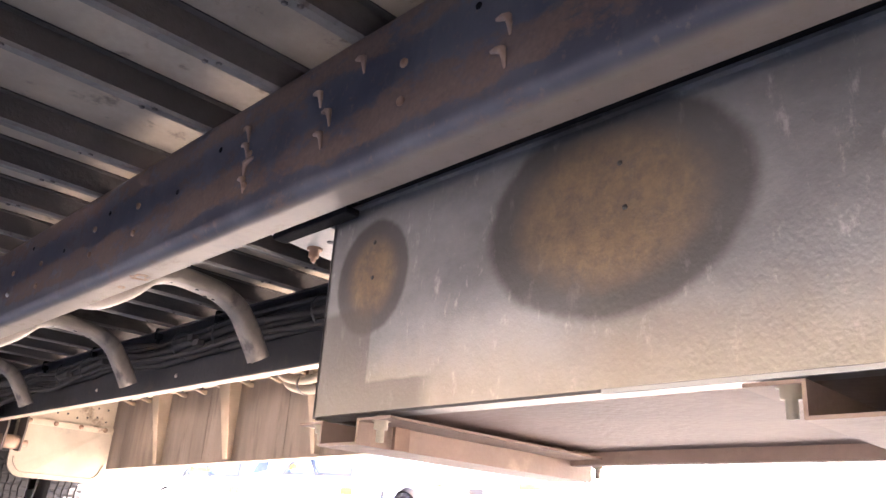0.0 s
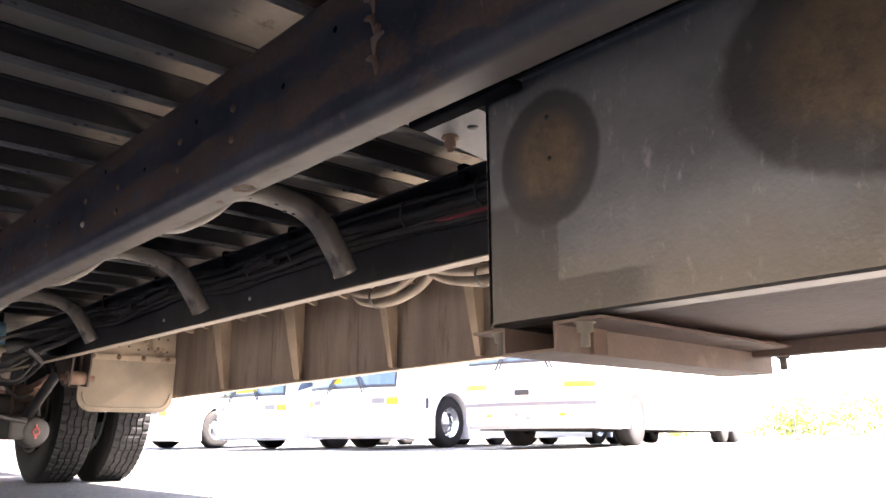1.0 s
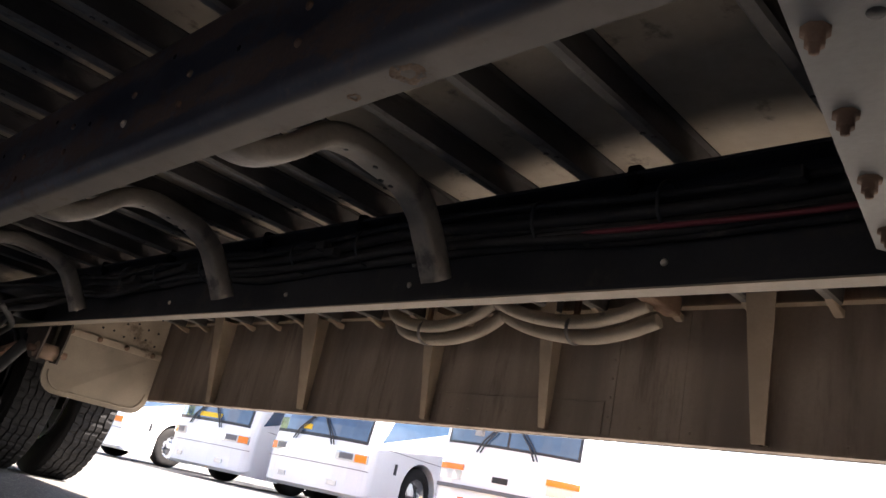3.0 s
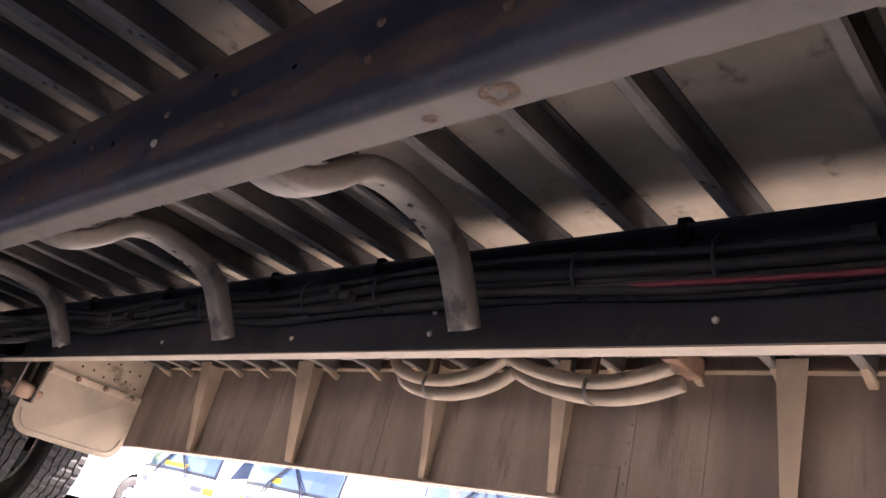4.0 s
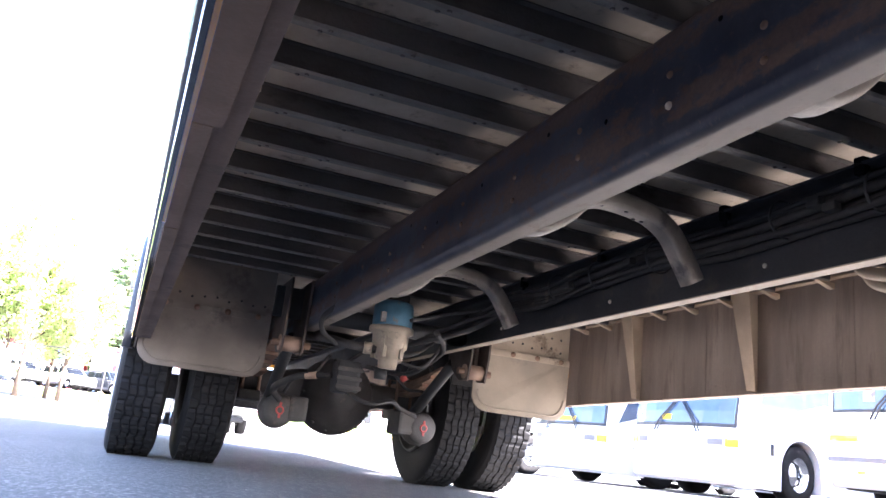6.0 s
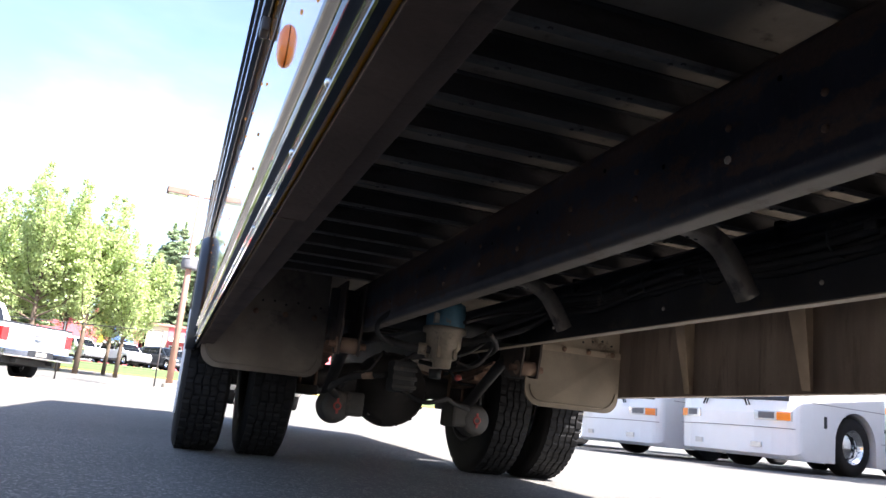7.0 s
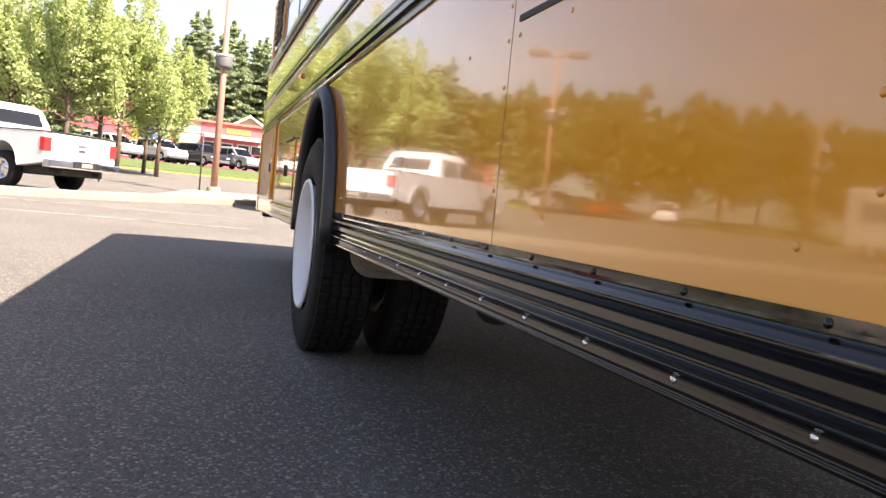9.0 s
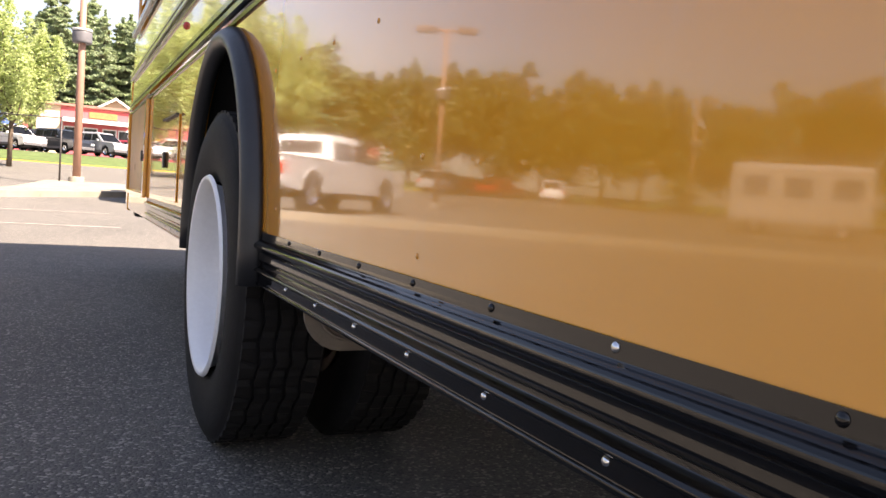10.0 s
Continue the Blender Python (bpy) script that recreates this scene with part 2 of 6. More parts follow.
def rail_paint():
    """Blue-black chassis paint, rusting in streaks along the top and above the lower bend; dust with painted ground
    bounce below.
    """
    n = Nodes("rail_paint")
    sep = n.add("ShaderNodeSeparateXYZ", Vector=n.where)
    x, z = sep.outputs[0], sep.outputs[2]
    big, fine, streak = n.noise(3.0, 5.0), n.noise(120.0, 3.0), n.noise(7.0, 6.0, 0.7, (1, 1.0, 0.35))
    c = n.mix(n.ramp(big, 0.35, 0.65), (0.026, 0.029, 0.043), (0.058, 0.061, 0.076))
    c = n.mix(n.math("MULTIPLY", n.ramp(streak, 0.45, 0.75), 0.4), c, (0.09, 0.095, 0.105))
    band = n.math("ADD", n.math("MULTIPLY", n.ramp(z, 0.89, 0.94), 0.17), n.math("MULTIPLY", n.math("MULTIPLY", n.ramp(z, 0.772, 0.79), n.ramp(z, 0.865, 0.825)), 0.14))
    speck = n.ramp(n.noise(55.0, 5.0, 0.7), 0.56, 0.70)
    rust = n.ramp(n.math("ADD", n.noise(17.0, 10.0, 0.74, (1, 0.55, 1.0)), band), 0.53, 0.67)
    c = n.mix(n.math("MULTIPLY", rust, 0.62), c, n.mix(fine, (0.085, 0.054, 0.038), (0.20, 0.125, 0.08)))
    # tan underside: dust, with the sunlit ground's bounce put into its colour
    dust = n.math("MULTIPLY", n.ramp(z, 0.756, 0.745), n.ramp(n.noise(5.0, 5.0), 0.05, 0.4))
    dust = n.math("MULTIPLY", dust, n.ramp(x, -0.430, -0.408))
    c = n.mix(n.math("MULTIPLY", dust, 0.85), c, n.mix(streak, (0.17, 0.143, 0.118), (0.29, 0.238, 0.185)))
    c = n.mix(n.math("MULTIPLY", speck, 0.35), c, (0.15, 0.105, 0.075))
    n.bump(n.math("ADD", n.math("MULTIPLY", fine, 0.4), n.math("MULTIPLY", rust, 0.8)), 0.15)
    n.put(n.bsdf, "Specular IOR Level", 0.3)
    return n.done(c, n.math("ADD", 0.52, n.math("MULTIPLY", rust, 0.3)), 0.0)


M["rail"] = rail_paint()


def glass_material():
    n = Nodes("sky_blue_glass")
    n.put(n.bsdf, "Transmission Weight", 0.0)
    smear = n.noise(3.0)
    # the blue of the reflected sky is put into the base colour
    return n.done(n.mix(smear, (0.02, 0.04, 0.08), (0.05, 0.09, 0.15)), 0.05, 0.0, 1.0)


M["glass"] = glass_material()


def yellow_paint():
    """School-bus yellow: glossy, a little wavy, with faint dust."""
    n = Nodes("school_bus_yellow")
    big, wave, fine = n.noise(1.2), n.noise(3.5, 2.0), n.noise(300.0, 2.0)
    c = n.mix(n.ramp(big, 0.3, 0.7), (0.64, 0.252, 0.016), (0.72, 0.295, 0.023))
    dust = n.ramp(n.noise(5.0, 6.0, stretch=(1, 1.5, 0.6)), 0.55, 0.9)
    c = n.mix(n.math("MULTIPLY", dust, 0.25), c, (0.42, 0.30, 0.14))
    n.bump(n.math("ADD", wave, n.math("MULTIPLY", fine, 0.004)), 0.35, 0.004)
    return n.done(c, n.math("ADD", 0.10, n.math("MULTIPLY", dust, 0.08)), 0.0, 1.0)


M["car_glass"] = surf("dark_car_glass", (0.012, 0.014, 0.017), 0.12, 0, 0.1, 4, 60, 0.0)
M["yellow"] = yellow_paint()
M["amber"] = surf("dull_amber_paint", (0.42, 0.20, 0.05), 0.4, 0, 0.15, 3, 90, 0.1, (0.30, 0.18, 0.09), 0.45, 5)


def galvanised():
    """The tank guard: grey spangled sheet with two round rust-stained marks and dusty lower edge."""
    n = Nodes("stained_galvanised_sheet")
    sep = n.add("ShaderNodeSeparateXYZ", Vector=n.where)
    y, z = sep.outputs[1], sep.outputs[2]
    spangle = n.add("ShaderNodeTexVoronoi", Vector=n.where, Scale=90.0).outputs["Distance"]
    cloud, fine = n.noise(4.0, 8.0, 0.62, (1, 1.0, 1.5)), n.noise(160.0, 3.0)
    wob = n.math("ADD", n.math("MULTIPLY", n.math("SUBTRACT", n.noise(9.0, 3.0), 0.5), 0.10), n.math("MULTIPLY", n.math("SUBTRACT", n.noise(60.0, 4.0), 0.5), 0.06))
    c = n.mix(n.ramp(cloud, 0.3, 0.75), (0.13, 0.131, 0.134), (0.24, 0.241, 0.243))
    c = n.mix(n.math("MULTIPLY", spangle, 0.10), c, (0.30, 0.30, 0.295))
    c = n.mix(n.math("MULTIPLY", n.ramp(fine, 0.64, 0.76), 0.3), c, (0.36, 0.31, 0.25))
    scuff = n.ramp(n.noise(24.0, 7.0, 0.7, (1, 1.6, 0.7)), 0.56, 0.72)
    c = n.mix(n.math("MULTIPLY", scuff, 0.6), c, (0.42, 0.405, 0.38))
    low = n.ramp(n.math("ADD", z, n.math("MULTIPLY", wob, 0.6)), 0.56, 0.44)
    c = n.mix(n.math("MULTIPLY", low, 0.38), c, (0.30, 0.21, 0.13))

    def disc(cy, cz, ry, rz):
        a = n.math("DIVIDE", n.math("SUBTRACT", y, cy), ry)
        b = n.math("DIVIDE", n.math("SUBTRACT", z, cz), rz)
        d = n.math("SQRT", n.math("ADD", n.math("MULTIPLY", a, a), n.math("MULTIPLY", b, b)))
        return n.math("ADD", d, wob)

    for cy, cz, ry, rz, inner in ((1.733, 0.648, 0.188, 0.138, 0.75), (2.165, 0.642, 0.085, 0.095, 0.7)):
        d = disc(cy, cz, ry, rz)
        c = n.mix(n.math("MULTIPLY", n.ramp(d, 1.05, 0.93), 0.72), c, (0.045, 0.040, 0.038))
        core = n.math("MULTIPLY", n.ramp(d, inner + 0.10, inner - 0.25), n.ramp(n.noise(38.0, 8.0, 0.7), 0.15, 0.6))
        c = n.mix(n.math("MULTIPLY", core, 0.68), c, n.mix(n.ramp(n.noise(45.0, 7.0, 0.72), 0.3, 0.8), (0.19, 0.137, 0.088), (0.30, 0.205, 0.115)))
    strip = n.math("MULTIPLY", n.ramp(n.math("ADD", y, n.math("MULTIPLY", wob, 0.05)), 2.152, 2.158), n.ramp(z, 0.60, 0.585))
    foot = n.ramp(n.math("ADD", z, n.math("MULTIPLY", wob, 0.08)), 0.478, 0.472)
    c = n.mix(n.math("MULTIPLY", n.math("MAXIMUM", strip, n.math("MULTIPLY", foot, n.ramp(y, 2.0, 2.05))), 0.72), c, (0.088, 0.078, 0.070))
    n.bump(n.math("ADD", fine, n.math("MULTIPLY", cloud, 0.5)), 0.15, 0.003)
    return n.done(c, n.math("ADD", 0.36, n.math("MULTIPLY", cloud, 0.2)), 0.75)


M["galv"] = galvanised()


def asphalt():
    n = Nodes("asphalt")
    stones = n.add("ShaderNodeTexVoronoi", Vector=n.where, Scale=110.0)
    tone = n.add("ShaderNodeSeparateColor", Color=stones.outputs["Color"]).outputs[0]
    broad, mid = n.noise(0.5, 5.0), n.noise(9.0, 4.0)
    c = n.mix(n.ramp(broad, 0.3, 0.7), (0.088, 0.084, 0.077), (0.124, 0.117, 0.105))
    c = n.mix(n.math("MULTIPLY", n.ramp(mid, 0.35, 0.7), 0.4), c, (0.09, 0.086, 0.082))
    c = n.mix(n.ramp(tone, 0.80, 0.98), c, (0.29, 0.27, 0.24))
    c = n.mix(n.math("MULTIPLY", n.ramp(tone, 0.35, 0.05), 0.7), c, (0.045, 0.044, 0.044))
    n.bump(n.math("ADD", n.math("SUBTRACT", 1.0, stones.outputs["Distance"]), mid), 0.6, 0.006)
    return n.done(c, 0.8)


M["asphalt"] = asphalt()


def leaves(name, dark, light):
    n = Nodes(name)
    rnd = n.tree.nodes.new("ShaderNodeNewGeometry").outputs["Random Per Island"]
    c = n.mix(rnd, dark, light)
    n.put(n.bsdf, "Subsurface Weight", 0.0)
    mat = n.done(c, 0.55)
    trans = n.add("ShaderNodeBsdfTranslucent", Color=c)
    mixer = n.tree.nodes.new("ShaderNodeMixShader")
    mixer.inputs[0].default_value = 0.5
    n.tree.links.new(n.bsdf.outputs[0], mixer.inputs[1])
    n.tree.links.new(trans.outputs[0], mixer.inputs[2])
    n.tree.links.new(mixer.outputs[0], n.tree.nodes["Material Output"].inputs[0])
    return mat


M["leaf"] = leaves("broad_leaves", (0.29, 0.37, 0.14), (0.58, 0.66, 0.31))
M["needle"] = leaves("conifer_needles", (0.20, 0.27, 0.16), (0.46, 0.55, 0.33))
M["far_leaf"] = leaves("far_tree_leaves", (0.11, 0.14, 0.045), (0.25, 0.27, 0.10))
M["hedge"] = leaves("hedge_leaves", (0.14, 0.19, 0.05), (0.36, 0.36, 0.12))


# ---- mesh helpers ----
def part(name, bm, material, parent=None, label="", smooth=False):
    """Link a bmesh as one mesh object, under a thing or a part."""
    me = bpy.data.meshes.new(name)
    if smooth:
        for f in bm.faces:
            f.smooth = True
    bm.to_mesh(me)
    bm.free()
    if material:
        me.materials.append(M[material])
    return shared(name, me, parent, label)


def shared(name, me, parent=None, label="", m=None):
    ob = new(name, me)
    if parent:
        ob.parent = parent
    if m is not None:
        ob.matrix_basis = m
    if label:
        tagged(ob, label)
    return ob


def thing(name, label, category, group="", m=None, kind=""):
    ob = new(name)
    ob.empty_display_size = 0.2
    if m is not None:
        ob.matrix_basis = m
    return tagged(ob, label, category, group, kind)


def box(x0, x1, y0, y1, z0, z1, bevel=0.0, bm=None):
    own = bmesh.new()
    bmesh.ops.create_cube(own, size=1.0)
    for v in own.verts:
        v.co = ((x0 + x1) / 2 + v.co.x * (x1 - x0), (y0 + y1) / 2 + v.co.y * (y1 - y0), (z0 + z1) / 2 + v.co.z * (z1 - z0))
    if bevel:
        bmesh.ops.bevel(own, geom=list(own.edges), offset=bevel, segments=2, affect="EDGES", profile=0.6)
    return merged(bm, own)


def merged(bm, own):
    if bm is None:
        return own
    me = bpy.data.meshes.new("tmp")
    own.to_mesh(me)
    own.free()
    bm.from_mesh(me)
    bpy.data.meshes.remove(me)
    return bm


def prism(profile, a, b, axis="y", bm=None, bevel=0.0):
    """A closed profile drawn along an axis from a to b. Profile points: the two other axes, in x, y, z order."""
    own = bmesh.new()

    def at(p, s):
        return {"x": (s, p[0], p[1]), "y": (p[0], s, p[1]), "z": (p[0], p[1], s)}[axis]

    lo, hi = [own.verts.new(at(p, a)) for p in profile], [own.verts.new(at(p, b)) for p in profile]
    n = len(profile)
    own.faces.new(lo), own.faces.new(hi[::-1])
    for i in range(n):
        own.faces.new((lo[i], hi[i], hi[(i + 1) % n], lo[(i + 1) % n]))
    bmesh.ops.recalc_face_normals(own, faces=own.faces)
    if bevel:
        bmesh.ops.bevel(own, geom=list(own.edges), offset=bevel, segments=2, affect="EDGES", clamp_overlap=True)
    return merged(bm, own)


def tube(points, r, sides=8, bm=None, wide=None, cap=True):
    """A round (or flat, by wide) bar along points. r may be a list."""
    own = bm if bm is not None else bmesh.new()
    pts = [Vector(p) for p in points]
    rings, up0 = [], None
    for i, p in enumerate(pts):
        d = (pts[min(i + 1, len(pts) - 1)] - pts[max(i - 1, 0)]).normalized()
        if up0 is None:
            up0 = d.orthogonal().normalized()
        up = (up0 - d * up0.dot(d)).normalized()
        up0, side = up, d.cross(up)
        rr = r[i] if isinstance(r, (list, tuple)) else r
        rings.append([own.verts.new(p + (up * math.cos(a) + side * math.sin(a)) * rr) for a in (2 * math.pi * k / sides for k in range(sides))])
    for a, b in zip(rings, rings[1:]):
        for k in range(sides):
            f = own.faces.new((a[k], a[(k + 1) % sides], b[(k + 1) % sides], b[k]))
            f.smooth = True
    if cap:
        own.faces.new(rings[0][::-1]), own.faces.new(rings[-1])
    return own


def lathe(profile, steps=32, axis="z", bm=None, wobble=None):
    """A turned shape: profile of (radius, along)."""
    own = bmesh.new()
    rings = []
    for s in range(steps):
        a = 2 * math.pi * s / steps
        ring = []
        for i, (r, h) in enumerate(profile):
            h = h + (wobble(i, s) if wobble else 0.0)
            c, d = r * math.cos(a), r * math.sin(a)
            ring.append(own.verts.new({"x": (h, c, d), "y": (c, h, d), "z": (c, d, h)}[axis]))
        rings.append(ring)
    for s in range(steps):
        a, b = rings[s], rings[(s + 1) % steps]
        for i in range(len(profile) - 1):
            f = own.faces.new((a[i], a[i + 1], b[i + 1], b[i]))
            f.smooth = True
    bmesh.ops.remove_doubles(own, verts=own.verts, dist=1e-5)
    bmesh.ops.recalc_face_normals(own, faces=own.faces)
    return merged(bm, own)


def moved(bm, m):
    bm.transform(m)
    return bm


def curve(points, steps=6):
    """A smooth line (Catmull-Rom) through points."""
    p = [Vector(q) for q in points]
    p = [2 * p[0] - p[1], *p, 2 * p[-1] - p[-2]]
    out = []
    for i in range(1, len(p) - 2):
        a, b, c, d = p[i - 1 : i + 3]
        for k in range(steps):
            t = k / steps
            out.append(0.5 * (2 * b + (c - a) * t + (2 * a - 5 * b + 4 * c - d) * t * t + (3 * b - a - 3 * c + d) * t**3))
    return [*out, p[-2]]


def sheet(name, verts, faces, material, parent=None, label="", kind=""):
    me = bpy.data.meshes.new(name)
    me.from_pydata(verts, [], faces)
    me.materials.append(M[material])
    ob = shared(name, me, parent, label)
    return tagged(ob, kind=kind)


def arc(cx, cy, r, a0, a1, n):
    return [(cx + r * math.cos(radians(a0 + (a1 - a0) * k / n)), cy + r * math.sin(radians(a0 + (a1 - a0) * k / n))) for k in range(n + 1)]


# ---- ground ----
def height(x, y):
    """The lot rises to the street, then more steeply beyond it, and rises a little towards the coaches."""
    rise = 0.0167 * max(0.0, min(y, 34.0) - 7.6) + 0.036 * max(0.0, min(y, 70.0) - 34.0) + 0.008 * max(0.0, min(y, 140.0) - 70.0)
    beside = min(1.0, max(0.0, (x - 1.0) / 6.0)) * (1.0 - min(1.0, max(0.0, (y - 30.0) / 20.0)))
    rise += 0.5 * min(1.0, max(0.0, (y - 60.0) / 4.0))
    side = 0.0165 * max(0.0, min(x, 12.0) - 2.0) * (1.0 - 0.05 * min(8.0, max(0.0, y - 9.0))) * (1.0 - min(1.0, max(0.0, (y - 30.0) / 20.0)))
    return rise * (1.0 - beside) + side


def build_ground():
    near = [float(v) for v in range(-60, 62, 2)]
    xs = [-3000.0, -600.0, -200.0, -100.0, *near, 100.0, 200.0, 600.0, 3000.0]
    ys = [-3000.0, -600.0, -200.0, *near, 64.0, 67.0, 70.0, 80.0, 100.0, 140.0, 300.0, 900.0, 3000.0]
    verts = [(x, y, height(x, y)) for y in ys for x in xs]
    w = len(xs)
    faces = [(j * w + i, j * w + i + 1, (j + 1) * w + i + 1, (j + 1) * w + i) for j in range(len(ys) - 1) for i in range(w - 1)]
    tagged(sheet("ground", verts, faces, "asphalt", label="worn grey asphalt of a bus parking lot", kind="structure"), category="ground")


build_ground()


# ---- the school bus ----
bus = thing("school_bus", "long yellow school bus with black rub rails, dusty rusted underside", "bus")
FRONT, REAR, AXLE = -1.1, 11.9, 7.61
BOTTOM, RAIL_TOP, FLOOR = 0.735, 0.985, 1.045


def frame_rail(side, material, label, base, o, i):
    """A pressed channel, open to the middle, with rounded lower corner."""
    t = 0.008
    out = arc(o - 0.026, base + 0.026, 0.026, -90, 0, 20) + arc(o - 0.03, RAIL_TOP - 0.03, 0.03, 0, 90, 8)
    inner = arc(o - 0.03, RAIL_TOP - 0.03, 0.03 - t, 90, 0, 5) + arc(o - 0.026, base + 0.026, 0.026 - t, 0, -90, 8)
    prof = [(i, base)] + out + [(i, RAIL_TOP), (i, RAIL_TOP - t)] + inner + [(i, base + t)]
    rail = part("frame_rail", prism([(side * x, z) for x, z in prof], FRONT + 0.2, REAR - 0.3), material, bus, label)
    return rail


rail_near = frame_rail(-1, "rail", "dark blue-grey frame rail with brown rust blotches", 0.738, 0.436, 0.366)
rail_far = frame_rail(1, "rail_far", "black frame rail with dusty lower flange", BOTTOM, 0.400, 0.325)
part("flange_dust", box(0.3245, 0.366, FRONT + 0.2, REAR - 0.3, BOTTOM - 0.0045, BOTTOM - 0.0005), "flange", rail_far, "pale dusty underside of the flange")


def hole_and_bolt_marks():
    """Bolt heads along both rails."""
    me = bpy.data.meshes.new("bolt_head")
    b = lathe([(0.0, 0.006), (0.005, 0.0055), (0.0075, 0.003), (0.008, 0.0)], 10, "x")
    b.to_mesh(me), b.free()
    me.materials.append(M["bolt"])
    for y, z in ((2.925, 0.810), (2.925, 0.868), (3.652, 0.804), (3.652, 0.862), (4.214, 0.805), (4.214, 0.862), (4.99, 0.81), (5.9, 0.81)):
        shared("bolt", me, rail_far, m=pose(0.392, y, z, 0, 0, 180))
    rust = bpy.data.meshes.new("rusty_bolt_head")
    b = lathe([(0.0, 0.005), (0.005, 0.0045), (0.007, 0.003), (0.0075, 0.0)], 8, "x")
    b.to_mesh(rust), b.free()
    rust.materials.append(M["rusty"])
    for k, y in enumerate((1.35, 1.6, 1.968, 2.36, 2.795, 3.02, 3.352, 3.578, 3.88, 4.18, 4.5, 4.8, 5.15, 5.5, 5.9)):
        for z in ((0.878, 0.817) if k % 3 else (0.862, 0.802)):
            shared("bolt", me if k == 7 and z < 0.83 else rust, rail_near, m=pose(-0.436, y, z, 0, 0, 180))
    punched = bpy.data.meshes.new("rail_hole")
    b = lathe([(0.0, 0.0015), (0.005, 0.0012), (0.0062, -0.001)], 10, "x")
    b.to_mesh(punched), b.free()
    punched.materials.append(M["pitch"])
    for y, z in ((1.83, 0.905), (2.47, 0.905), (2.62, 0.862), (2.95, 0.90), (3.20, 0.865), (3.45, 0.925), (3.78, 0.862), (4.02, 0.92), (4.38, 0.90), (4.70, 0.87), (4.95, 0.92), (5.35, 0.88)):
        shared("punched_hole", punched, rail_near, m=pose(-0.436, y, z, 0, 0, 180))


hole_and_bolt_marks()


def drips():
    """Rusty drips that branch down the rail's outer web from old welds."""
    for y, z, lean in ((2.374, 0.915, 1), (2.372, 0.882, 1), (2.366, 0.845, -1), (2.366, 0.815, 1), (2.165, 0.905, 1), (2.135, 0.862, 1), (2.150, 0.828, 1), (2.062, 0.925, 1),
                       (1.778, 0.862, 1), (1.785, 0.818, 1), (1.50, 0.88, 1), (1.505, 0.83, 1)):
        b = tube([(-0.4355, y + lean * 0.020, z + 0.006), (-0.437, y + lean * 0.010, z + 0.004), (-0.438, y, z), (-0.437, y - lean * 0.002, z - 0.010), (-0.4355, y - lean * 0.003, z - 0.026)],
                 [0.003, 0.005, 0.0062, 0.0042, 0.002], 7)
        part("weld_drip", b, "brown", rail_near, "rusty runny weld bead")


drips()


def weld_ring():
    for cy, cx, r in ((2.82, -0.392, 0.024), (2.93, -0.385, 0.010)):
        b = lathe([(r * 0.45, 0.0), (r * 0.6, -0.0008), (r * 0.8, -0.0003), (r, -0.0008), (r * 1.1, 0.0)], 26, wobble=lambda i, q: 0.0007 * math.sin(q * 2.3 + i * 1.9))
        for v in b.verts:
            a = math.atan2(v.co.y, v.co.x)
            v.co.x *= 0.75 + 0.12 * math.sin(5 * a)
            v.co.y *= 1.0 + 0.14 * math.sin(3 * a + 1)
        part("weld_ring", moved(b, pose(cx, cy, 0.7378)), "weld_rust", rail_near, "rusty scabbed ring mark")


weld_ring()


